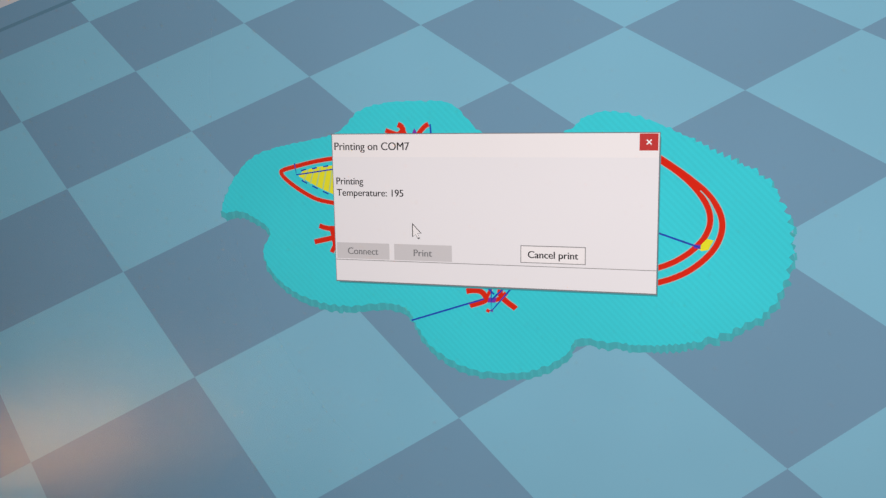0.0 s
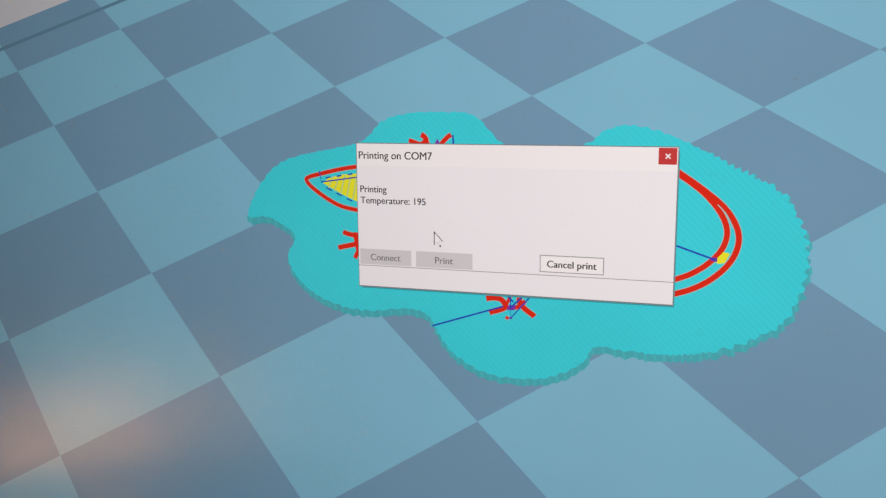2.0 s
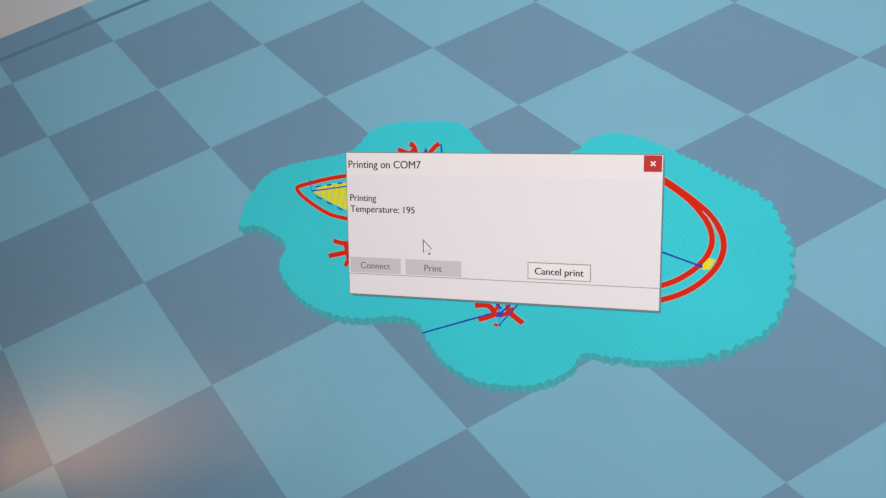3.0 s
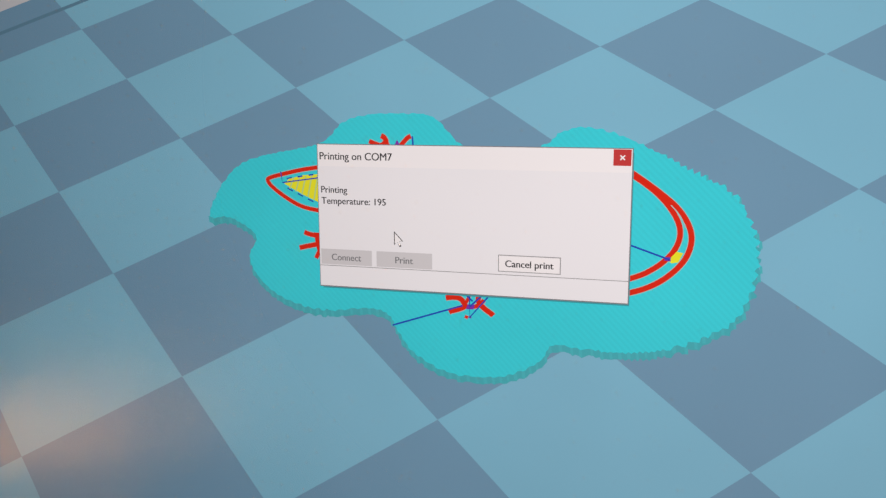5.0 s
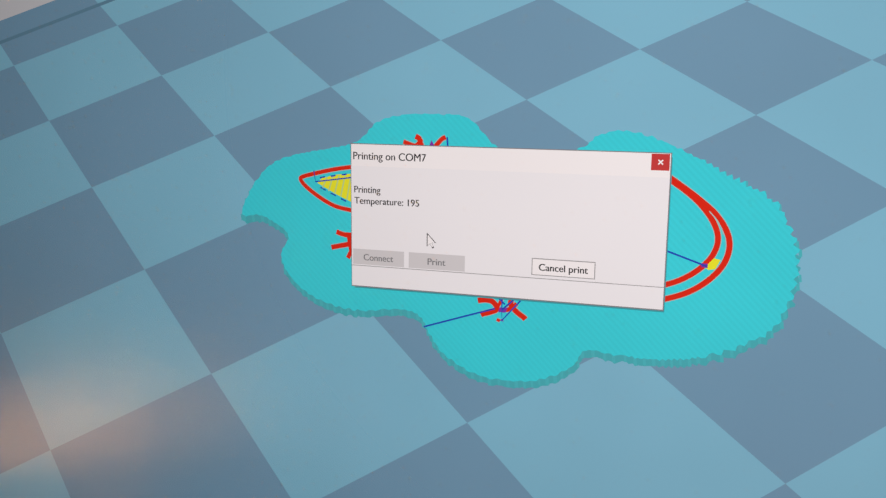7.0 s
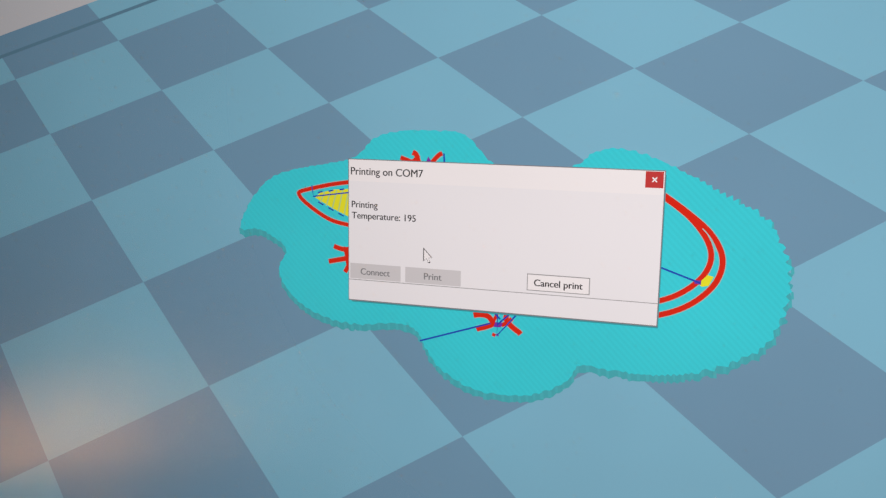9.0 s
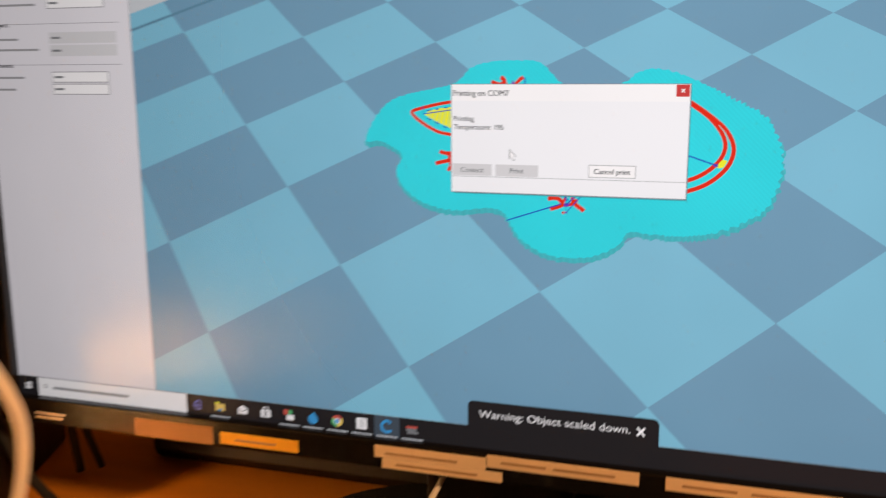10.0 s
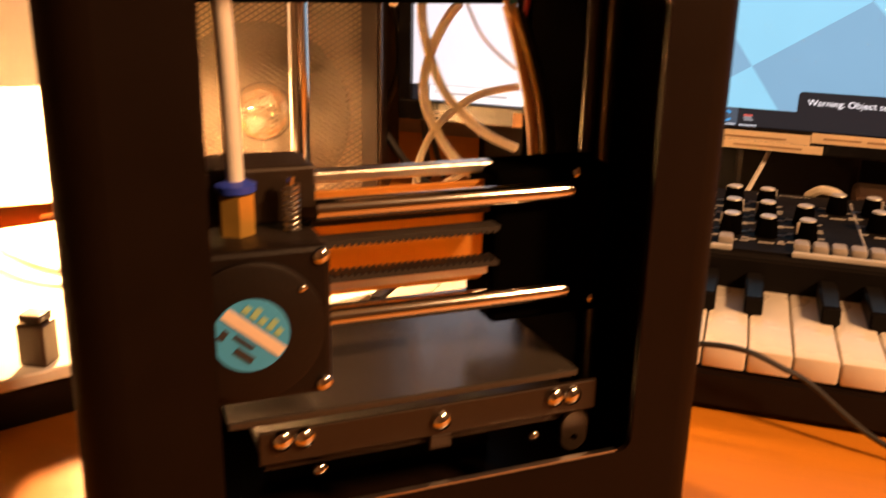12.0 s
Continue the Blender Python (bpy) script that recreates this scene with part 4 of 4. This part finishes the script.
part("bed_tab", bx(-0.0600, 0.0106, 0.0690, -0.0530, 0.0120, 0.0738, bevel=0.0005), M_BRACKET, printer)
part("drive_plate", bx(-0.100, 0.055, PB + 0.021, -0.02, 0.060, 0.068), M_BLOCK, printer)

# wiring from the top of the frame
part("plug", bx(-0.021, 0.056, 0.2035, -0.0065, 0.065, 0.2115, bevel=0.0008), M_WHITE, printer, "white cable plug")
part("plug_shroud", bx(-0.0185, 0.0565, 0.1985, -0.0090, 0.0645, 0.2037, bevel=0.0005), M_WHITE, printer)
for k, mm in enumerate((M_YELLOW, M_GREEN, M_BLACK, M_RED)):
    x = -0.0175 + 0.0024 * k
    part("wire", tube([(x, 0.060, 0.199), (x + 0.001, 0.0615, 0.1945), (-0.012 + 0.0008 * k, 0.063, 0.188), (-0.009, 0.064, 0.180)], 0.0010, 8, 6), mm, printer)
part("wire_loom", tube([(-0.0115, 0.063, 0.192), (-0.0035, 0.064, 0.172), (0.0020, 0.063, 0.150), (0.003, 0.061, 0.120), (0.003, 0.060, 0.09)], 0.0024, 10, 8), M_RUBBER, printer, smooth=True)
part("wire", tube([(-0.0150, 0.064, 0.194), (-0.0070, 0.066, 0.172), (-0.0022, 0.066, 0.150), (-0.0012, 0.064, 0.120), (-0.001, 0.062, 0.09)], 0.0019, 10, 8), M_TANWIRE, printer, "tan sleeved wires", smooth=True)
part("wire", tube([(-0.0145, 0.061, 0.195), (-0.0065, 0.0600, 0.172), (-0.0015, 0.0595, 0.150), (-0.0005, 0.058, 0.12)], 0.0008, 10, 6), M_YELLOW, printer)
screw(-0.0255, 0.060, 0.2110, 0.0024)

# ---------------------------------------------------------------- loops of white filament between printer and monitor
fil = base("filament_loops", pose(0, 0, 0), "loose loops of white plastic filament beside the printer", "filament")
part("strand", tube([(0.1647, -0.3603, 0.1929), (0.1651, -0.3599, 0.1844), (0.1674, -0.3577, 0.1725), (0.1712, -0.354, 0.1605), (0.1769, -0.3486, 0.1512), (0.1852, -0.3405, 0.1416), (0.1949, -0.3312, 0.1351)], 0.0019), M_FILA, fil, smooth=True)
part("strand", tube([(0.1758, -0.3496, 0.1925), (0.1725, -0.3528, 0.1873), (0.1683, -0.3569, 0.1767), (0.1658, -0.3592, 0.1649), (0.1663, -0.3588, 0.1549), (0.1698, -0.3554, 0.1433), (0.1749, -0.3505, 0.1335), (0.1808, -0.3448, 0.1257), (0.1869, -0.3389, 0.12)], 0.0019), M_FILA, fil, smooth=True)
part("strand", tube([(0.1637, -0.3613, 0.121), (0.1641, -0.3609, 0.1291), (0.1661, -0.359, 0.1374), (0.1698, -0.3554, 0.1456), (0.176, -0.3494, 0.1529), (0.1837, -0.342, 0.1579), (0.1949, -0.3312, 0.1602)], 0.0015), M_FILA, fil, smooth=True)
part("strand", tube([(0.1705, -0.3547, 0.1207), (0.1765, -0.3489, 0.1251), (0.1834, -0.3423, 0.1284), (0.1958, -0.3303, 0.1299)], 0.0015), M_FILA, fil, smooth=True)
part("strand", tube([(0.1779, -0.3476, 0.1925), (0.1822, -0.3434, 0.1815), (0.1872, -0.3386, 0.1741), (0.194, -0.332, 0.1669)], 0.0006), M_FILA, fil, smooth=True)
part("strand", tube([(0.142, -0.338, 0.19), (0.152, -0.328, 0.232), (0.1714, -0.3118, 0.2514), (0.1789, -0.3046, 0.2561), (0.1876, -0.2962, 0.2577), (0.1977, -0.2864, 0.2569), (0.2094, -0.275, 0.2515), (0.2202, -0.2646, 0.2421), (0.2285, -0.2566, 0.2282), (0.2341, -0.2512, 0.2123), (0.2358, -0.2496, 0.1988), (0.2332, -0.2521, 0.179), (0.2265, -0.2585, 0.1623), (0.217, -0.2677, 0.1499), (0.2063, -0.2781, 0.1416), (0.1903, -0.2935, 0.1364)], 0.0018), M_FILA, fil, smooth=True)
part("strand", tube([(0.1848, -0.2987, 0.2158), (0.1951, -0.2887, 0.212), (0.2046, -0.2796, 0.2078), (0.2142, -0.2703, 0.1983), (0.2226, -0.2622, 0.1807), (0.2266, -0.2583, 0.1615), (0.2264, -0.2585, 0.1428), (0.2224, -0.2624, 0.1249)], 0.0018), M_FILA, fil, smooth=True)
part("strand", tube([(0.1824, -0.301, 0.1729), (0.1945, -0.2894, 0.1687), (0.2029, -0.2813, 0.167), (0.2129, -0.2716, 0.1605), (0.2208, -0.264, 0.148), (0.2243, -0.2605, 0.1363), (0.2248, -0.2601, 0.1241)], 0.0018), M_FILA, fil, smooth=True)

# ---------------------------------------------------------------- speaker
speaker = base("speaker", pose(0.0, -0.066, 0, 0, 0, 20), "tall brown-black loudspeaker with a perforated metal grille", "speaker")
SWD, STP = 0.215, 0.302
part("cabinet", plate(rounded(-SWD, DESK, 0.0, STP, 0.004), rounded(-SWD + 0.012, DESK + 0.012, -0.012, STP - 0.014, 0.008), 0.0, 0.012), M_DARK, speaker)
part("cabinet_body", bx(-SWD, 0.012, DESK, 0, 0.19, STP, bevel=0.003), M_DARK, speaker)
# added strip, paler than the cabinet, imitating the highlight along its side edge
part("side_edge_highlight", bx(0.0004, 0.003, DESK + 0.004, 0.0028, 0.012, STP - 0.004, bevel=0.0004, segs=1), M_BRACKET, speaker)
part("baffle", bx(-SWD + 0.012, 0.0100, DESK + 0.012, -0.012, 0.0119, STP - 0.014), M_CLOTH, speaker)
for cz, cr, cx in ((0.092, 0.070, -0.092), (0.236, 0.036, -0.057)):
    mcone = Matrix.Translation((cx, 0.0098, cz)) @ Matrix.Rotation(radians(90), 4, "X")
    drv = part("driver", lathe([(0, 0.0), (cr, 0.0), (cr, 0.0022), (cr * 0.93, 0.0030), (cr * 0.86, 0.0018), (cr * 0.78, 0.0012), (0, 0.0006)], mcone, 48), M_CONE, speaker, smooth=True)
    cap = lathe([(0, 0.0008), (cr * 0.22, 0.0008), (cr * 0.17, 0.0038), (cr * 0.08, 0.0050), (0, 0.0052)], mcone, 24)
    part("dust_cap", cap, M_COPPER if cr < 0.05 else M_CONE, drv, smooth=True)
# perforated grille: slanting wires crossing, joined
gx0, gx1, gz0, gz1 = -SWD + 0.012, -0.012, DESK + 0.012, STP - 0.014
gb = bmesh.new()
step = 0.0042
for sgn in (1, -1):
    k = -90
    while k < 160:
        c = k * step
        pts = []
        for t in np.linspace(0, 1, 2):
            x = gx0 + (gx1 - gx0) * t
            pts.append((x, c + sgn * 0.62 * (x - gx0)))
        (xa, za), (xb, zb_) = pts
        slope = sgn * 0.62
        lo, hi = gz0, gz1
        cand = sorted([(lo - za) / slope + xa, (hi - za) / slope + xa])
        xs, xe = max(xa, cand[0]), min(xb, cand[1])
        if xe - xs > 0.003:
            zs, ze = za + slope * (xs - xa), za + slope * (xe - xa)
            w = 0.00075
            y = 0.0035 + (0.0006 if sgn > 0 else 0)
            vs = [gb.verts.new(q) for q in ((xs, y, zs - w), (xe, y, ze - w), (xe, y, ze + w), (xs, y, zs + w))]
            vb = [gb.verts.new((v.co.x, y + 0.0008, v.co.z)) for v in vs]
            gb.faces.new(vs)
            for a in range(4):
                gb.faces.new((vs[a], vs[(a + 1) % 4], vb[(a + 1) % 4], vb[a]))
        k += 1
tagged(part("grille", gb, M_GRILLE, speaker, "woven metal grille"), kind="stuff")
topbox = base("black_box", pose(-0.012, -0.02, STP + 0.0005, 0, 0, 20), "black electronic box lying on the speaker", "box")
part("case", bx(-0.19, 0, 0, 0.0, 0.13, 0.075, bevel=0.004), M_DARK, topbox)
part("front_panel", bx(-0.186, -0.0022, 0.006, -0.004, -0.0002, 0.069, bevel=0.0006, segs=1), M_BLOCK, topbox)
for kx in (-0.15, -0.04):
    part("foot", cyl((kx, 0.02, -0.0004), (kx, 0.02, 0.0), 0.006), M_RUBBER, topbox)

# ---------------------------------------------------------------- desk lamp
lamp = base("desk_lamp", pose(0.037, -0.239, DESK + 0.0252), "chrome desk lamp with a white shade, switched on", "desk lamp")
part("foot", lathe([(0, 0), (0.012, 0), (0.012, 0.003), (0.009, 0.006), (0, 0.0062)], Matrix.Translation((0, 0, 0)), 40), M_WHITE, lamp, smooth=True)
part("pole", cyl((0, 0, 0.004), (0, 0, 0.180), 0.0056, n=24), M_CHROME, lamp, smooth=True)
lx, ly, lz = -0.105 - 0.037, -0.262 + 0.239, 0.165 - DESK - 0.0252
part("arm", tube([(0, 0, 0.178), (-0.015, -0.002, 0.192), (lx * 0.5, ly * 0.5, 0.204), (lx - 0.0045, ly + 0.0034, lz + 0.0635)], 0.004), M_CHROME, lamp, smooth=True)
TILTED = Matrix.Translation((lx, ly, lz)) @ Matrix.Rotation(radians(5), 4, Vector((-0.6, -0.8, 0)))   # shade tipped a little towards the printer
part("shade", lathe([(0.0630, -0.030), (0.0625, 0.010), (0.058, 0.042), (0.040, 0.060), (0.012, 0.066), (0.011, 0.064), (0.038, 0.058), (0.056, 0.041), (0.0608, 0.010), (0.0613, -0.030)],
                    TILTED, 48, caps=False), M_WHITE, lamp, "white enamel shade", smooth=True)
part("bulb", lathe([(0, -0.014), (0.011, -0.011), (0.016, 0.0), (0.012, 0.012), (0.008, 0.024), (0, 0.026)], TILTED @ Matrix.Translation((0, 0, 0.032)), 24), M_GLOW, lamp, "glowing warm bulb", smooth=True)

# clear glass globe by the speaker
globe = base("glass_globe", pose(-0.060, -0.130, 0), "clear round glass bulb on a thin wire stand", "glass bulb")
bm = bmesh.new()
bmesh.ops.create_uvsphere(bm, u_segments=40, v_segments=24, radius=0.0212, matrix=Matrix.Translation((0, 0, 0.102)))
inner = bmesh.ops.create_uvsphere(bm, u_segments=40, v_segments=24, radius=0.0207, matrix=Matrix.Translation((0, 0, 0.102)))["verts"]
g = part("glass", bm, M_GLASS, globe, smooth=True)
for p in g.data.polygons:
    if (p.center - Vector((0, 0, 0.102))).length < 0.02095:
        p.flip()
part("stem", cyl((0, 0, DESK + 0.004), (0, 0, 0.0812), 0.0007), M_GLASS, globe, smooth=True)
part("stand", lathe([(0, 0), (0.022, 0), (0.02, 0.004), (0, 0.0045)], Matrix.Translation((0, 0, DESK)), 28), M_STEEL, globe, smooth=True)

# ---------------------------------------------------------------- papers and small things on the desk
UMAX = -0.172
board = base("white_board", pose(0, 0, 0, 0, 0, 60), "white board on a dark plinth, lit brightly by the lamp", "board")
part("plinth", bx(-0.56, 0.006 - 0.231, DESK, UMAX - 0.006, -0.004, DESK + 0.019), M_DARK, board)
part("top", bx(-0.565, -0.231, DESK + 0.0192, UMAX, 0.0, DESK + 0.025, bevel=0.0008, segs=1), M_PAPER, board)
lid = base("round_lid", pose(0.030, -0.165, DESK), "round cream plastic lid lying on the desk", "lid")
part("body", lathe([(0, 0), (0.030, 0), (0.030, 0.010), (0.028, 0.013), (0, 0.014)], None, 36), M_FILA, lid, smooth=True)
card = base("orange_card", pose(0.098, -0.118, DESK + 0.0004, 0, 0, 35), "bright orange card lying on the desk", "card")
part("card", bx(-0.05, -0.03, 0, 0.045, 0.03, 0.002, bevel=0.0003, segs=1), M_ORANGE, card)
rcap = base("red_cap", pose(-0.012, -0.105, DESK), "small red plastic cap on the desk", "cap")
part("cap", lathe([(0, 0), (0.007, 0), (0.0065, 0.007), (0, 0.008)], None, 20), M_RED, rcap, smooth=True)
cable = base("white_cable", pose(0, 0, 0), "thin white cable lying along the speaker foot", "cable")
part("cord", tube([(-0.22, -0.19, DESK + 0.003), (-0.12, -0.145, DESK + 0.02), (-0.04, -0.112, DESK + 0.022), (0.03, -0.098, DESK + 0.012), (0.08, -0.10, DESK + 0.004)], 0.0022), M_TUBE, cable, smooth=True)

carton = base("white_carton", pose(-0.1575, -0.198, 0, 0, 0, 48), "low white carton standing on the lit board", "carton")
part("body", bx(-0.26, 0.0, DESK + 0.0254, 0.0, 0.07, DESK + 0.128, bevel=0.002), M_PAPER, carton)
part("lid_edge", bx(-0.261, -0.0015, DESK + 0.108, 0.001, 0.071, DESK + 0.130, bevel=0.001), M_PAPER, carton)
spool = base("small_block", pose(0.014, -0.418, DESK + 0.0252, 0, 0, 15), "small dark block standing on the white board", "block")
part("body", bx(-0.006, -0.006, 0, 0.006, 0.006, 0.019, bevel=0.001), M_BRACKET, spool)
part("top", bx(-0.005, -0.005, 0.0192, 0.005, 0.005, 0.023, bevel=0.001), M_DARK, spool)
cord_w = base("white_cable", pose(0, 0, 0), "white cable lying across the lit board", "cable")
part("cord", tube([(-0.30, -0.20, DESK + 0.028), (-0.20, -0.26, DESK + 0.03), (-0.10, -0.33, DESK + 0.033), (-0.04, -0.335, DESK + 0.03), (-0.03, -0.29, DESK + 0.028)], 0.0026), M_TUBE, cord_w, smooth=True)


# ---------------------------------------------------------------- cables
def cord(label, pts, r, m=None):
    root = base("cable", pose(0, 0, 0), label, "cable", "cables round the desk")
    part("cord", tube(pts, r), m or M_RUBBER, root, smooth=True)


cord("black cable lying in front of the keyboard", [(0.19, -0.312, DESK + 0.012), (0.235, -0.306, 0.038), (0.2618, -0.3003, 0.0476), (0.2765, -0.2993, 0.0504), (0.2935, -0.2982, 0.0498), (0.3082, -0.2972, 0.0444), (0.3204, -0.2964, 0.0389), (0.352, -0.305, 0.0215), (0.395, -0.312, DESK + 0.002), (0.5, -0.32, DESK + 0.002)], 0.0013)
cord("black cable hanging beside the monitor", [(-0.07, 0.10, 0.46), (-0.045, 0.08, 0.36), (-0.022, 0.06, 0.28), (-0.012, 0.05, 0.22), (-0.018, 0.05, 0.14), (-0.01, 0.06, DESK + 0.004)], 0.0030)
cord("black cable hanging down the wall", [(-0.045, 0.12, 0.45), (-0.035, 0.10, 0.33), (-0.028, 0.08, 0.24), (-0.036, 0.07, 0.16), (-0.02, 0.06, 0.10), (0.0, 0.07, DESK + 0.004)], 0.0026)
cord("black cable bundle behind the monitor foot", [(-0.05, 0.02, 0.20), (-0.022, 0.01, 0.17), (-0.02, 0.015, 0.12), (-0.03, 0.01, 0.07), (0.03, 0.0, DESK + 0.006), (0.12, -0.01, DESK + 0.005), (0.2, 0.01, DESK + 0.005)], 0.0034)
cord("black cable curling behind the synthesizer", [(0.10, -0.05, DESK + 0.004), (0.075, -0.085, DESK + 0.004), (0.085, -0.13, DESK + 0.004), (0.10, -0.05, DESK + 0.012), (0.16, -0.03, DESK + 0.006), (0.25, -0.035, DESK + 0.005)], 0.0030)
cord("grey cable rising under the monitor", [(0.262, -0.045, DESK + 0.004), (0.268, -0.03, 0.05), (0.280, 0.01, 0.08), (0.29, 0.04, 0.12)], 0.0018, M_SILK)
cord("grey cable rising under the monitor", [(0.405, -0.045, DESK + 0.004), (0.415, -0.03, 0.045), (0.43, 0.01, 0.06), (0.46, 0.04, 0.10)], 0.0020)
cord("black cable looped on the desk by the synthesizer", [(0.60, -0.10, DESK + 0.003), (0.48, -0.12, DESK + 0.003), (0.43, -0.16, DESK + 0.003), (0.44, -0.20, DESK + 0.003), (0.50, -0.205, DESK + 0.003), (0.60, -0.17, DESK + 0.003)], 0.0026)
cord("black cable tangle beside the synthesizer", [(0.405, 0.02, DESK + 0.004), (0.425, -0.02, DESK + 0.010), (0.45, -0.06, DESK + 0.004), (0.50, -0.07, DESK + 0.008), (0.57, -0.05, DESK + 0.004), (0.66, -0.06, DESK + 0.004)], 0.0042)
cord("black cable tangle beside the synthesizer", [(0.41, -0.06, DESK + 0.003), (0.44, -0.085, DESK + 0.006), (0.49, -0.095, DESK + 0.004), (0.55, -0.085, DESK + 0.010), (0.64, -0.10, DESK + 0.004)], 0.0036)
cord("black cable curving over the desk", [(0.413, -0.10, DESK + 0.004), (0.425, -0.15, DESK + 0.003), (0.415, -0.20, DESK + 0.003), (0.44, -0.235, DESK + 0.003), (0.50, -0.24, DESK + 0.003), (0.60, -0.22, DESK + 0.003)], 0.0032)
usb = base("usb_plug", pose(0.452, -0.02, DESK + 0.018, 0, 0, 12), "white USB plug with a steel end on a cable", "plug")
part("body", bx(-0.018, -0.006, 0, 0.012, 0.006, 0.008, bevel=0.0015), M_WHITE, usb)
part("steel_end", bx(0.0122, -0.0055, 0.0015, 0.026, 0.0055, 0.0065, bevel=0.0003), M_STEEL, usb)
part("cord", tube([(-0.018, 0, 0.004), (-0.03, 0.002, 0.002), (-0.05, 0.004, -0.008), (-0.08, 0.01, -0.014)], 0.0018), M_TUBE, usb, smooth=True)
plug = base("cream_plug", pose(0.322, -0.055, DESK + 0.0506), "cream plastic plug end behind the synthesizer", "plug")
part("body", tube([(-0.012, 0.0, 0.0), (-0.004, -0.004, 0.006), (0.006, -0.004, 0.004), (0.010, 0, -0.004)], 0.0030, 8), M_FILA, plug, smooth=True)
rest = base("black_case", pose(0.36, 0.012, DESK), "low dark brown device standing under the monitor", "device")
part("body", bx(-0.02, -0.03, 0, 0.10, 0.02, 0.046, bevel=0.004), M_CASE, rest)
part("front_slot", bx(0.0, -0.0308, 0.014, 0.08, -0.03, 0.017), M_DARK, rest)
for fx in (-0.01, 0.09):
    part("end_cap", bx(fx - 0.008, -0.0315, 0.002, fx + 0.008, 0.021, 0.044, bevel=0.003), M_DARK, rest)
# added dark box, stands in for the shade below the monitor
bar = base("shade_filler_bar", pose(0.0, 0.10, DESK), "long black box added behind the monitor foot to darken the gap", "soundbar")
part("body", bx(0.02, 0.0, 0.0, 0.66, 0.06, 0.085, bevel=0.008), M_DARK, bar)
part("filler_front", bx(0.03, -0.0015, 0.010, 0.65, 0.0, 0.075), M_RUBBER, bar)
